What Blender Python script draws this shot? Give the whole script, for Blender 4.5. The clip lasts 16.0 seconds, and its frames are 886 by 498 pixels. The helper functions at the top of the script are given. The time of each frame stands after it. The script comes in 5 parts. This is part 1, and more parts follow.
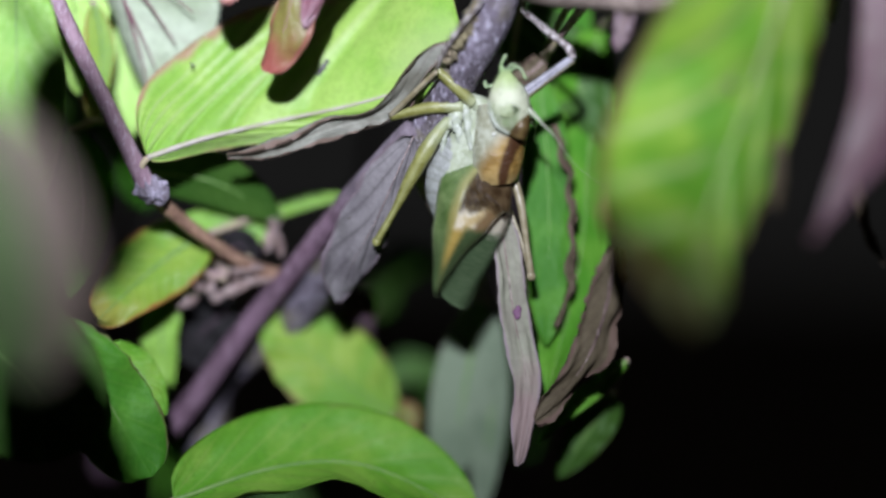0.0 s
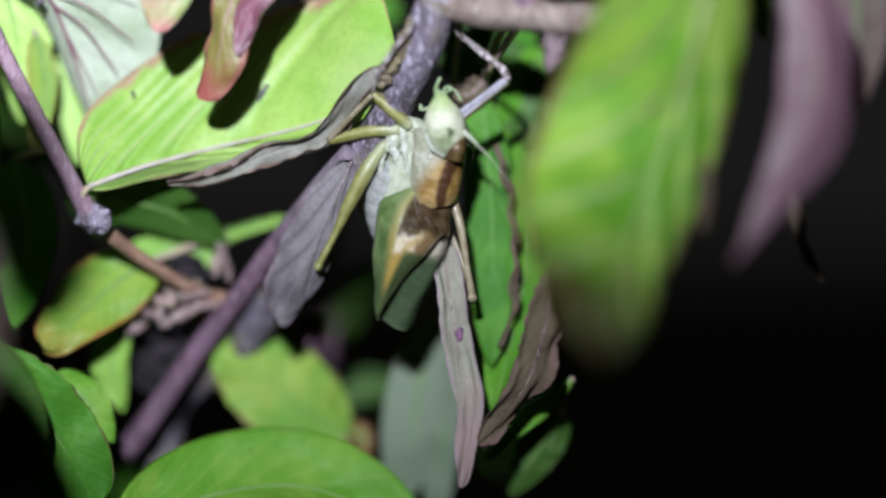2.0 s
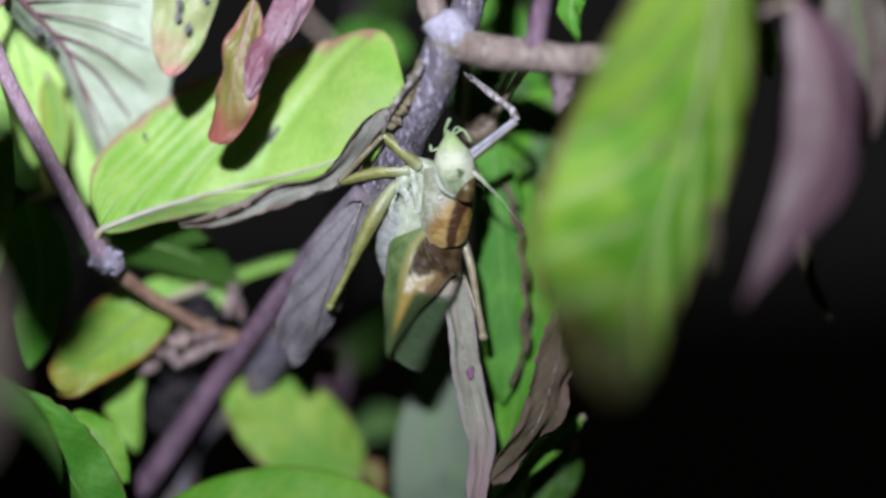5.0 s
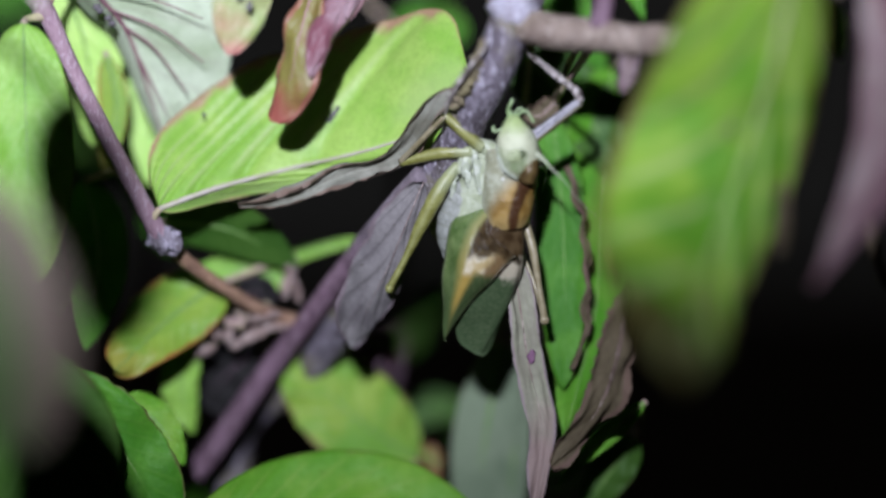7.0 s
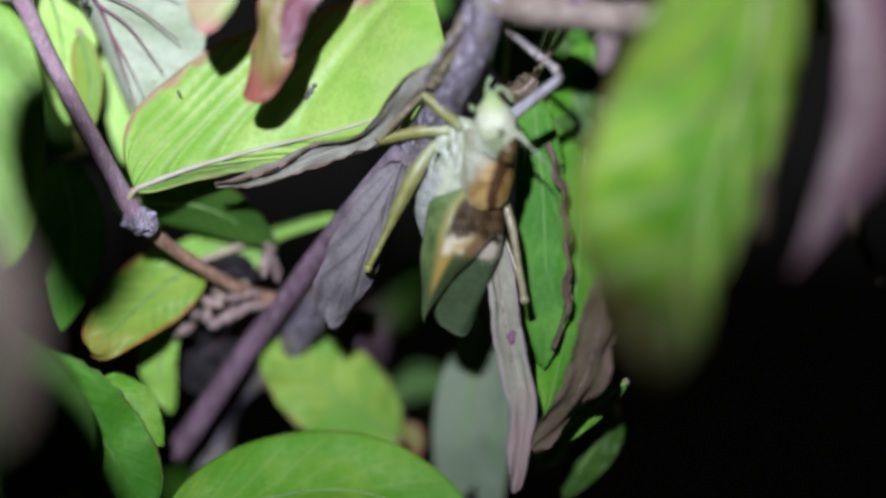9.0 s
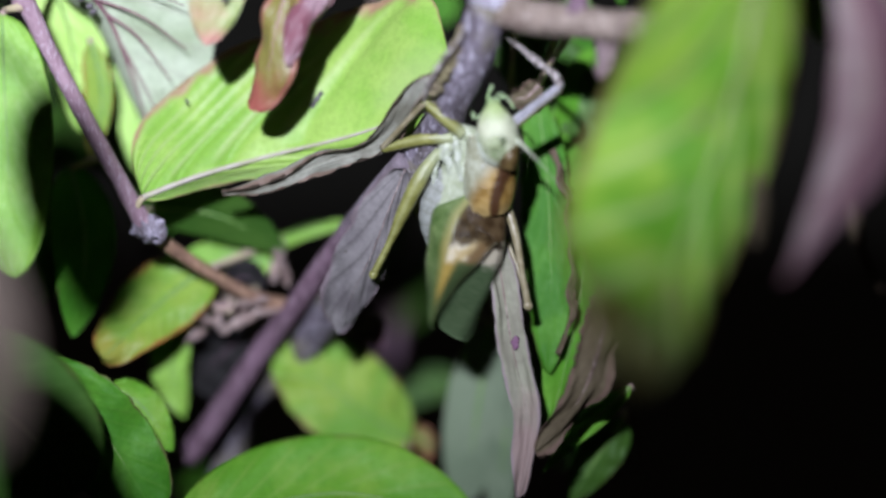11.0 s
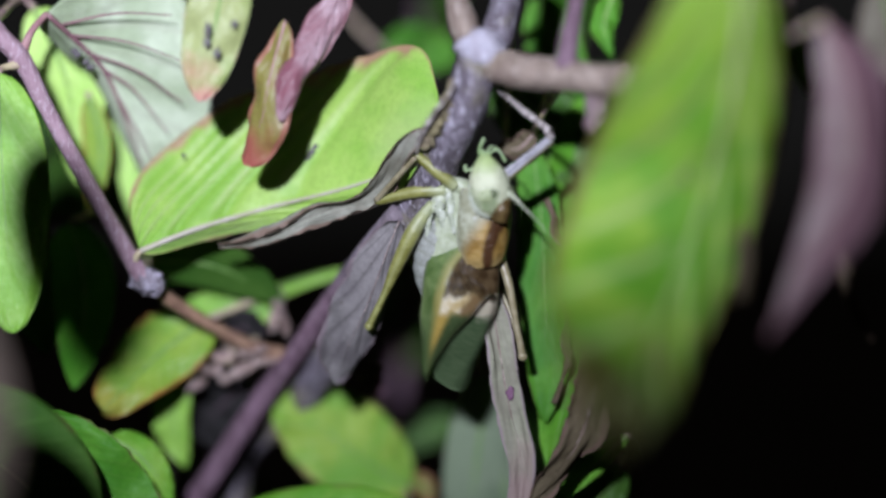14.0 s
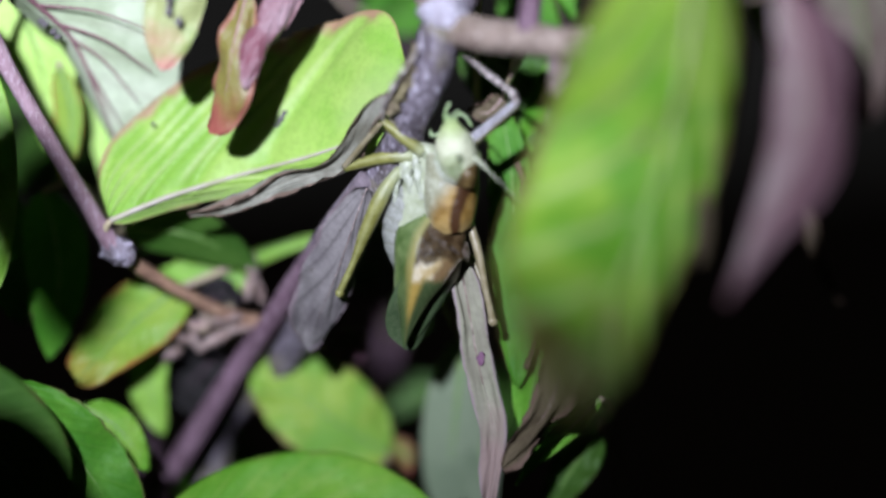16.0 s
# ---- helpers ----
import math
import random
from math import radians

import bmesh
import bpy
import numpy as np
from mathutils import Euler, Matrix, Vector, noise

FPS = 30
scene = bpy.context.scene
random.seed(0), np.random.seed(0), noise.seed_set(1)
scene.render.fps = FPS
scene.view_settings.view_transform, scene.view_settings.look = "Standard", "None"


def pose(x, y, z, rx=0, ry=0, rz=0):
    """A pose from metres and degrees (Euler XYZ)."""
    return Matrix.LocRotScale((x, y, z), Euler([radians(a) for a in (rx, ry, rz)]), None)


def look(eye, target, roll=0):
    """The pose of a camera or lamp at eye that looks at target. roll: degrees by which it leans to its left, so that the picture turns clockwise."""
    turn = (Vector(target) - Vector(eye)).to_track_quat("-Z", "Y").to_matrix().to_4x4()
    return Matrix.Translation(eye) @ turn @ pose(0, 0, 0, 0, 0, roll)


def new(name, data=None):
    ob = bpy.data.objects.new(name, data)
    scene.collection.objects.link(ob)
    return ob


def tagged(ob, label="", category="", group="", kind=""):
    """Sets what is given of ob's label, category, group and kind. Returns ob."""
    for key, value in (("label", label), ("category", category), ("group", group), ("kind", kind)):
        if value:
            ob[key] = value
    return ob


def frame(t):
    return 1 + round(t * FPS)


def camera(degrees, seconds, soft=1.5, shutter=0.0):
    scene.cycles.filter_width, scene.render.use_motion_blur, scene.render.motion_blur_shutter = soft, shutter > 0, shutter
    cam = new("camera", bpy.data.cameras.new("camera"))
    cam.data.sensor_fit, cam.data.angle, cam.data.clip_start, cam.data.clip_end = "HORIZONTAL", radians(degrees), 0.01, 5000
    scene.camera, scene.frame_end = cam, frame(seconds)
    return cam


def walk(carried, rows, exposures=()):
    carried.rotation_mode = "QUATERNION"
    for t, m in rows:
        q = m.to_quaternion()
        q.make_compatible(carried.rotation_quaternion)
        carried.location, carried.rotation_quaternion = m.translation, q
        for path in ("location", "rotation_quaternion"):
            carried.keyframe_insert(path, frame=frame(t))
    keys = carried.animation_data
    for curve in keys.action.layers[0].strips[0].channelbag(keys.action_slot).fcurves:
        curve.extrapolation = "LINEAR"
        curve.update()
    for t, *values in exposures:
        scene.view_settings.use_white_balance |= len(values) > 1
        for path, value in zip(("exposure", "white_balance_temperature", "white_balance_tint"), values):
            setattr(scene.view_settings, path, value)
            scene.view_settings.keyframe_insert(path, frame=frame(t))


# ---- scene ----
MM = 0.001
cam = camera(24.0, 16.0, soft=2.8, shutter=0.4)
cam.data.dof.use_dof = True
cam.data.dof.focus_distance = 0.2715
cam.data.dof.aperture_fstop = 3.7
WALK = [
    (0.0, pose(-0.01050, -0.28290, -0.00544, 89.899, -1.140, -2.550)),
    (0.5, pose(-0.01013, -0.28180, -0.00675, 90.021, -1.031, -2.738)),
    (1.0, pose(-0.00078, -0.28208, -0.00321, 89.271, -0.384, -2.297)),
    (1.5, pose(0.00381, -0.28376, -0.00176, 89.525, -0.017, -1.435)),
    (2.0, pose(0.00308, -0.28352, -0.00128, 89.660, -0.000, -1.323)),
    (2.5, pose(0.00024, -0.28286, -0.00172, 89.759, -0.154, -1.554)),
    (3.0, pose(0.00263, -0.28537, -0.00121, 90.521, 0.195, -1.492)),
    (3.2, pose(0.00430, -0.28591, -0.00107, 90.569, 0.288, -1.528)),
    (5.3, pose(0.00297, -0.28484, 0.00127, 90.220, 0.479, -0.745)),
    (5.5, pose(0.00422, -0.28460, -0.00025, 90.251, 0.210, -0.129)),
    (6.0, pose(0.00271, -0.28573, 0.00079, 90.052, 0.437, -0.175)),
    (6.5, pose(-0.00123, -0.28469, -0.00022, 90.227, 0.031, -0.229)),
    (7.0, pose(-0.00000, -0.28228, -0.00000, 90.000, -0.000, 0.000)),
    (7.5, pose(0.00170, -0.28246, 0.00207, 89.202, 0.563, -0.251)),
    (8.0, pose(0.00413, -0.28253, 0.00145, 89.190, 0.351, -0.313)),
    (8.5, pose(0.00564, -0.28131, 0.00330, 88.936, 0.539, 0.199)),
    (9.0, pose(0.00264, -0.27912, 0.00476, 88.418, 0.341, -0.033)),
    (9.2, pose(0.00159, -0.27803, 0.00642, 87.554, 0.368, 0.197)),
    (11.3, pose(0.01317, -0.28108, 0.00777, 88.096, 0.656, 1.913)),
    (11.5, pose(0.01442, -0.28018, 0.00923, 87.811, 0.742, 1.909)),
    (12.0, pose(0.01554, -0.28093, 0.00940, 87.963, 0.866, 2.102)),
    (12.5, pose(0.01776, -0.28236, 0.01060, 88.281, 0.891, 2.923)),
    (13.0, pose(0.02140, -0.28384, 0.01077, 88.347, 1.080, 3.045)),
    (13.5, pose(0.02101, -0.28294, 0.01120, 88.273, 1.119, 3.262)),
    (14.0, pose(0.01754, -0.28188, 0.01289, 88.316, 1.161, 3.017)),
    (14.5, pose(0.01880, -0.28155, 0.01274, 88.140, 1.235, 3.074)),
    (15.0, pose(0.02341, -0.28339, 0.01242, 88.556, 1.552, 3.257)),
    (15.5, pose(0.02547, -0.28290, 0.01448, 87.209, 1.861, 3.899)),
    (16.0, pose(0.02775, -0.27996, 0.01417, 87.067, 1.963, 4.303)),
]
# the clip's camera evens out its brightness a little
STOPS = [(0.0, 0.08), (0.5, 0.14), (1.0, 0.24), (1.5, 0.22), (2.5, 0.08), (3.0, 0.04), (5.5, -0.02), (6.5, -0.18), (7.0, -0.14), (7.5, -0.04), (8.5, 0.0), (9.0, 0.0), (11.5, 0.06), (12.0, 0.06), (13.5, -0.04), (14.0, -0.1), (14.5, -0.06), (15.0, 0.0), (16.0, 0.14)]
walk(cam, WALK, STOPS)

# ---- light: night, one small LED lamp carried just above the lens ----
world = bpy.data.worlds.new("night")
scene.world = world
world.use_nodes = True
world.node_tree.nodes["Background"].inputs[0].default_value = (0.45, 0.45, 0.45, 1)
world.node_tree.nodes["Background"].inputs[1].default_value = 0.019

led = bpy.data.lights.new("led_lamp", "SPOT")
led.energy = 7.0
led.color = (0.92, 0.975, 1.17)
led.spot_size = radians(54)
led.spot_blend = 1.0
led.shadow_soft_size = 0.005
led_ob = new("led_lamp", led)
led_ob.matrix_world = look((-0.03, -0.285, 0.085), (-0.026, 0.0, 0.058))
scene.view_settings.exposure = 0.0


# ---- materials ----
class Nodes:
    """A short way to write node trees."""

    def __init__(self, name):
        self.mat = bpy.data.materials.new(name)
        self.mat.use_nodes = True
        self.tree = self.mat.node_tree
        self.tree.nodes.clear()
        self.out = self.tree.nodes.new("ShaderNodeOutputMaterial")

    def put(self, socket, value):
        if isinstance(value, bpy.types.NodeSocket):
            self.tree.links.new(value, socket)
        elif isinstance(value, (tuple, list)):
            socket.default_value = (*value, 1) if len(value) == 3 and socket.type == "RGBA" else value
        else:
            socket.default_value = value

    def node(self, kind, outlet=0, inputs=(), operation="", interpolation_type="", data_type="", attribute_name=""):
        n = self.tree.nodes.new(kind)
        if operation:
            n.operation = operation
        if interpolation_type:
            n.interpolation_type = interpolation_type
        if data_type:
            n.data_type = data_type
        if attribute_name:
            n.attribute_name = attribute_name
        for k, v in dict(inputs).items():
            self.put(n.inputs[k], v)
        return n.outputs[outlet]

    def math(self, op, a, b=0.0):
        return self.node("ShaderNodeMath", 0, {0: a, 1: b}, operation=op)

    def attr(self, name):
        return self.node("ShaderNodeAttribute", 2, attribute_name=name)

    def step(self, v, lo, hi, a=0.0, b=1.0):
        return self.node("ShaderNodeMapRange", 0, {0: v, 1: lo, 2: hi, 3: a, 4: b}, interpolation_type="SMOOTHSTEP")

    def mix(self, fac, a, b):
        return self.node("ShaderNodeMix", 2, {0: fac, 6: a, 7: b}, data_type="RGBA")

    def coords(self, scale=(1, 1, 1)):
        c = self.node("ShaderNodeTexCoord", 3)
        return self.node("ShaderNodeMapping", 0, {0: c, 3: scale})

    def noise(self, scale, detail=4.0, rough=0.55, at=None):
        return self.node("ShaderNodeTexNoise", 0, {"Vector": at or self.coords(), "Scale": scale, "Detail": detail, "Roughness": rough})

    def bump(self, height, strength, distance):
        return self.node("ShaderNodeBump", 0, {"Strength": strength, "Distance": distance, "Height": height})

    def surface(self, color, rough, normal=None, spec=0.4, through_light=None, amount=0.0, coat=0.0):
        p = self.tree.nodes.new("ShaderNodeBsdfPrincipled")
        self.put(p.inputs["Base Color"], color)
        self.put(p.inputs["Roughness"], rough)
        self.put(p.inputs["Specular IOR Level"], spec)
        self.put(p.inputs["Coat Weight"], coat)
        if normal is not None:
            self.put(p.inputs["Normal"], normal)
        end = p.outputs[0]
        if amount:
            t = self.node("ShaderNodeBsdfTranslucent", 0, {0: through_light})
            end = self.node("ShaderNodeMixShader", 0, {0: amount, 1: end, 2: t})
        self.tree.links.new(end, self.out.inputs[0])
        return self.mat


def leaf_material(name, green, second, vein=(0.42, 0.5, 0.25), margin=(0.3, 0.1, 0.06), margin_from=0.93, tip=None,
                  tip_from=0.8, vein_amount=0.28, rough=0.42, patch=0.5, spots=0.35, thin=0.28, spec=0.45, minus=None, vein_relief=0.25, vein_width=0.17):
    """Living or dying leaf: two mottled colours, arched side veins, a coloured margin and tip, small dark spots."""
    n = Nodes(name)
    across, along, phase = n.attr("across"), n.attr("along"), n.attr("phase")
    big = n.noise(140, 3)
    fine = n.noise(1300, 5, 0.65)
    col = n.mix(n.step(big, patch - 0.12, patch + 0.14), green, second)
    col = n.mix(n.step(n.noise(70, 2), 0.35, 0.7, 0.0, 0.3), col, tuple(min(1.0, 1.3 * c) for c in second))
    if minus is not None:
        col = n.mix(n.step(across, -0.05, 0.05), minus, col)
    col = n.mix(n.math("MULTIPLY", n.step(fine, 0.35, 0.75), 0.3), col, tuple(0.55 * c for c in green))
    if tip is not None:
        col = n.mix(n.step(n.math("ADD", along, n.math("MULTIPLY", n.math("SUBTRACT", big, 0.5), 0.5)), tip_from - 0.12, tip_from + 0.1), col, tip)
    wide = n.math("ABSOLUTE", across)
    edge = n.math("ADD", wide, n.math("MULTIPLY", n.math("SUBTRACT", n.noise(260, 3), 0.5), 0.35))
    col = n.mix(n.math("MULTIPLY", n.step(edge, margin_from - 0.04, margin_from + 0.09), 0.85), col, margin)
    line = n.step(n.math("PINGPONG", phase, 0.5), 0.0, vein_width, 1.0, 0.0)
    line = n.math("MULTIPLY", line, n.math("MULTIPLY", n.step(wide, 0.7, 1.0, 1.0, 0.2), n.step(wide, 0.05, 0.2)))
    mid = n.step(wide, 0.0, 0.045, 1.0, 0.0)
    col = n.mix(n.math("MULTIPLY", n.math("MAXIMUM", line, mid), vein_amount), col, vein)
    dots = n.step(n.node("ShaderNodeTexVoronoi", 0, {"Vector": n.coords(), "Scale": 420.0, "Randomness": 1.0}), 0.06, 0.13, 1.0, 0.0)
    dots = n.math("MULTIPLY", dots, n.step(n.noise(330, 2), 0.52, 0.62))
    col = n.mix(n.math("MULTIPLY", dots, spots), col, (0.05, 0.035, 0.02))
    h = n.math("ADD", n.math("MULTIPLY", n.math("PINGPONG", phase, 0.5), vein_relief), n.math("MULTIPLY", n.noise(2200, 4), 0.35))
    return n.surface(col, n.step(fine, 0.2, 0.8, rough - 0.08, rough + 0.14), n.bump(h, 0.45, 0.0006), spec, col, thin)


def bark_material(name, base, pale, dark, moss=(0.22, 0.2, 0.09), moss_amount=0.3, scale=1.0, pitted=0.5, greyed=None):
    n = Nodes(name)
    long = n.coords((1, 1, 0.35))
    a = n.noise(500 * scale, 6, 0.65, long)
    b = n.noise(1700 * scale, 4, 0.6, long)
    c = n.noise(160 * scale, 3)
    col = n.mix(n.step(a, 0.32, 0.66), dark, base)
    col = n.mix(n.step(b, 0.5, 0.72), col, pale)
    col = n.mix(n.math("MULTIPLY", n.step(c, 0.52, 0.68), moss_amount), col, moss)
    pits = n.step(n.node("ShaderNodeTexVoronoi", 0, {"Vector": long, "Scale": 900.0 * scale}), 0.1, 0.3, 1.0, 0.0)
    col = n.mix(n.math("MULTIPLY", pits, pitted), col, tuple(0.3 * v for v in dark))
    if greyed:
        old = n.step(n.math("ADD", n.attr("along"), n.math("MULTIPLY", n.math("SUBTRACT", c, 0.5), 0.03)), 0.955, 0.99, 0.0, 0.85)
        col = n.mix(old, col, n.mix(n.step(a, 0.35, 0.65), tuple(0.55 * v for v in greyed), greyed))
    return n.surface(col, 0.7, n.bump(n.math("ADD", a, n.math("MULTIPLY", b, 0.5)), 0.8, 0.0007), 0.3)


def plain_material(name, base, other, rough=0.5, scale=600, spec=0.4, relief=0.3, coat=0.0, thin=0.0):
    n = Nodes(name)
    a, b = n.noise(scale, 4), n.noise(scale * 4, 4, 0.6)
    col = n.mix(n.step(a, 0.35, 0.68), base, other)
    col = n.mix(n.math("MULTIPLY", n.step(b, 0.5, 0.75), 0.25), col, tuple(0.5 * v for v in base))
    return n.surface(col, n.step(b, 0.2, 0.8, rough - 0.08, rough + 0.1), n.bump(b, relief, 0.0002), spec, col, thin, coat)


# ---- shapes ----
def smooth_path(points, count):
    """Catmull-Rom line through the points, evenly sampled."""
    p = np.array([2 * np.array(points[0]) - points[1], *points, 2 * np.array(points[-1]) - points[-2]], float)
    fine = []
    for i in range(1, len(p) - 2):
        for t in np.linspace(0, 1, 24, endpoint=False):
            a, b, c, d = p[i - 1:i + 3]
            fine.append(0.5 * (2 * b + (c - a) * t + (2 * a - 5 * b + 4 * c - d) * t * t + (3 * b - a - 3 * c + d) * t ** 3))
    fine = np.array([*fine, p[-2]])
    far = np.r_[0, np.cumsum(np.linalg.norm(np.diff(fine, axis=0), axis=1))]
    return np.stack([np.interp(np.linspace(0, far[-1], count), far, fine[:, k]) for k in range(3)], 1)


def unit(v):
    v = np.asarray(v, float)
    return v / np.maximum(np.linalg.norm(v, axis=-1, keepdims=True), 1e-9)


WHERE = {}


def part(name, verts, faces, material, parent=None, label="", origin=None, attrs=None):
    """Links one mesh, given in millimetres of the place, as one object under a thing or a part."""
    verts = np.asarray(verts, float)
    origin = np.array(origin if origin is not None else verts[0], float)
    me = bpy.data.meshes.new(name)
    me.from_pydata([tuple(v) for v in (verts - origin) * MM], [], faces)
    for key, values in (attrs or {}).items():
        me.attributes.new(key, "FLOAT", "POINT").data.foreach_set("value", np.asarray(values, np.float32))
    me.polygons.foreach_set("use_smooth", [True] * len(me.polygons))
    me.materials.append(material)
    me.update()
    ob = new(name, me)
    if parent is not None:
        ob.parent = parent
        ob.location = (origin - WHERE[parent.name]) * MM
    else:
        ob.location = origin * MM
    WHERE[ob.name] = origin
    return tagged(ob, label)


def thing(name, at, label, category):
    ob = new(name)
    ob.empty_display_size = 0.01
    ob.location = Vector(at) * MM
    WHERE[ob.name] = np.array(at, float)
    return tagged(ob, label, category)


def grid_faces(rows, cols, closed=False, start=0, flip=False):
    out = []
    for i in range(rows - 1):
        for j in range(cols if closed else cols - 1):
            k = (j + 1) % cols
            q = (start + i * cols + j, start + i * cols + k, start + (i + 1) * cols + k, start + (i + 1) * cols + j)
            out.append(q[::-1] if flip else q)
    return out


def tube(points, radii, sides=12, count=24, rough=0.0, flat=1.0, up=(0, -1, 0.2), seed=0, grain=1.2):
    """A round or oval stalk along a smooth line: vertices, faces and the attributes along and across (the angle from up, -1 to 1)."""
    path = smooth_path(points, count)
    t = unit(np.gradient(path, axis=0))
    r = np.interp(np.linspace(0, 1, count), np.linspace(0, 1, len(radii)), radii)
    n = unit(np.array(up, float) - t * (t @ np.array(up, float))[:, None])
    s = np.cross(t, n)
    verts, along, across = [], [], []
    for i in range(count):
        for j in range(sides):
            a = 2 * math.pi * j / sides
            d = n[i] * math.cos(a) * flat + s[i] * math.sin(a)
            k = 1.0
            if rough:
                k += rough * noise.noise(Vector(path[i] * 0.35 * grain + d * 1.3 * r[i] * grain * 0.6) + Vector((seed, 0, 0)))
                k += 0.5 * rough * noise.noise(Vector(path[i] * 1.1 * grain + d * 3.0) + Vector((0, seed, 0)))
            verts.append(path[i] + d * r[i] * k)
            along.append(i / (count - 1))
            across.append((a if a <= math.pi else a - 2 * math.pi) / math.pi)
    faces = grid_faces(count, sides, True)
    for end, order in ((0, -1), (count - 1, 1)):
        verts.append(path[end])
        along.append(end / (count - 1))
        across.append(0)
        c = len(verts) - 1
        for j in range(sides):
            q = (end * sides + j, end * sides + (j + 1) % sides, c)
            faces.append(q[::order])
    return verts, faces, {"along": along, "across": across}


def blob(center, axis, length, wide, deep, front=(0, -1, 0), taper=0.0, rings=14, sides=16, rough=0.0):
    """A rounded body: an ellipsoid along axis, narrowed towards its far end by taper."""
    a = unit(axis)
    f = unit(np.array(front, float) - a * np.dot(a, front))
    s = np.cross(a, f)
    verts, along, across = [], [], []
    for i in range(rings):
        p = math.pi * i / (rings - 1)
        h, r = -math.cos(p), max(math.sin(p), 0.01)
        k = 1 - taper * (h + 1) / 2
        for j in range(sides):
            q = 2 * math.pi * j / sides
            g = 1 + rough * noise.noise(Vector((h * 2, math.cos(q) * 2, math.sin(q) * 2)) + Vector(center))
            verts.append(np.array(center) + a * h * length + (f * math.cos(q) * deep + s * math.sin(q) * wide) * r * k * g)
            along.append((h + 1) / 2)
            across.append((q if q <= math.pi else q - 2 * math.pi) / math.pi)
    return verts, grid_faces(rings, sides, True), {"along": along, "across": across}


def leaf_shape(mid, normals, plus, minus, base=0.5, tip=0.8, fold=(0, 0), curl=(0, 0), wave=0.0, veins=8, relief=0.12,
               thick=0.22, rows=60, half=13, seed=0.0, rise=0.42, ragged=0.0, minus_ends=None, arch=0.75, gather=0.0):
    """A leaf blade over a curved midrib. plus and minus: the greatest half widths (mm) beside the midrib; fold and curl: degrees by
    which each half lifts at the midrib and bends on towards its margin; base and tip: how blunt the ends are (small: blunt);
    rise and arch: how far the side veins run on towards the tip, and how late they bend that way; gather: how much
    closer they leave the midrib near the base."""
    path = smooth_path(mid, rows)
    t = unit(np.gradient(path, axis=0))
    nn = np.array([unit(v) for v in normals])
    x = np.linspace(0, 1, len(nn))
    v = np.linspace(0, 1, rows)
    n = np.stack([np.interp(v, x, nn[:, k]) for k in range(3)], 1)
    n = unit(n - t * np.sum(n * t, 1)[:, None])
    s = np.cross(t, n)
    peak = base / (base + tip)
    prof = (np.clip(v, 1e-4, 1) ** base) * (np.clip(1 - v, 1e-4, 1) ** tip) / (peak ** base * (1 - peak) ** tip)
    prof_minus = prof
    if minus_ends:
        b0, b1 = minus_ends
        q = b0 / (b0 + b1)
        prof_minus = (np.clip(v, 1e-4, 1) ** b0) * (np.clip(1 - v, 1e-4, 1) ** b1) / (q ** b0 * (1 - q) ** b1)
    cols = 2 * half + 1
    top = np.zeros((rows, cols, 3))
    nor = np.zeros((rows, cols, 3))
    us = np.linspace(-1, 1, cols)
    phase = np.zeros((rows, cols))
    for side in (1, -1):
        w = plus * prof if side > 0 else minus * prof_minus
        f, c = (fold[0], curl[0]) if side > 0 else (fold[1], curl[1])
        pos = path.copy()
        for k in range(half + 1):
            u = k / half
            j = half + side * k
            a = math.radians(f + c * u)
            d = s * side * math.cos(a) + n * math.sin(a)
            m = n * math.cos(a) - s * side * math.sin(a)
            if k:
                pos = pos + d * (w / half)[:, None]
            foot = v - rise * u ** arch * (1.05 - 0.55 * v)
            if gather:
                foot = np.tanh(gather * foot) / gather
            ph = foot * veins
            ph = ph + 0.08 * np.sin(v * 9 + seed + side)
            gap = np.abs((ph + 0.5) % 1 - 0.5)
            lift = -relief * np.exp(-(gap / 0.16) ** 2) * (u > 0) * (1 - 0.6 * u)
            lift = lift + wave * np.array([noise.noise(Vector((q * 5 + seed, u * 1.5 * side, seed * 1.7))) for q in v]) * u * 1.6
            out = pos + m * lift[:, None]
            if ragged and k == half:
                out = out + d * ragged * np.array([noise.noise(Vector((q * 22 + seed, 3.1, side))) for q in v])[:, None]
            top[:, j], nor[:, j], phase[:, j] = out, m, ph + 0.25
    th = thick * np.clip(np.minimum(1, (1 - np.abs(us)) * 6 + 0.25), 0, 1)[None, :, None]
    low = top - nor * th
    verts = np.concatenate([top.reshape(-1, 3), low.reshape(-1, 3)])
    total = rows * cols
    faces = grid_faces(rows, cols, flip=True) + grid_faces(rows, cols, start=total)
    rim = [i * cols for i in range(rows)], [i * cols + cols - 1 for i in range(rows)], list(range(cols)), [(rows - 1) * cols + j for j in range(cols)]
    for r in rim:
        for a, b in zip(r, r[1:]):
            faces.append((a, b, b + total, a + total))
    uu, vv = np.tile(us, rows), np.repeat(v, cols)
    attrs = {"across": np.r_[uu, uu], "along": np.r_[vv, vv], "phase": np.r_[phase.ravel(), phase.ravel()]}
    return verts, faces, attrs


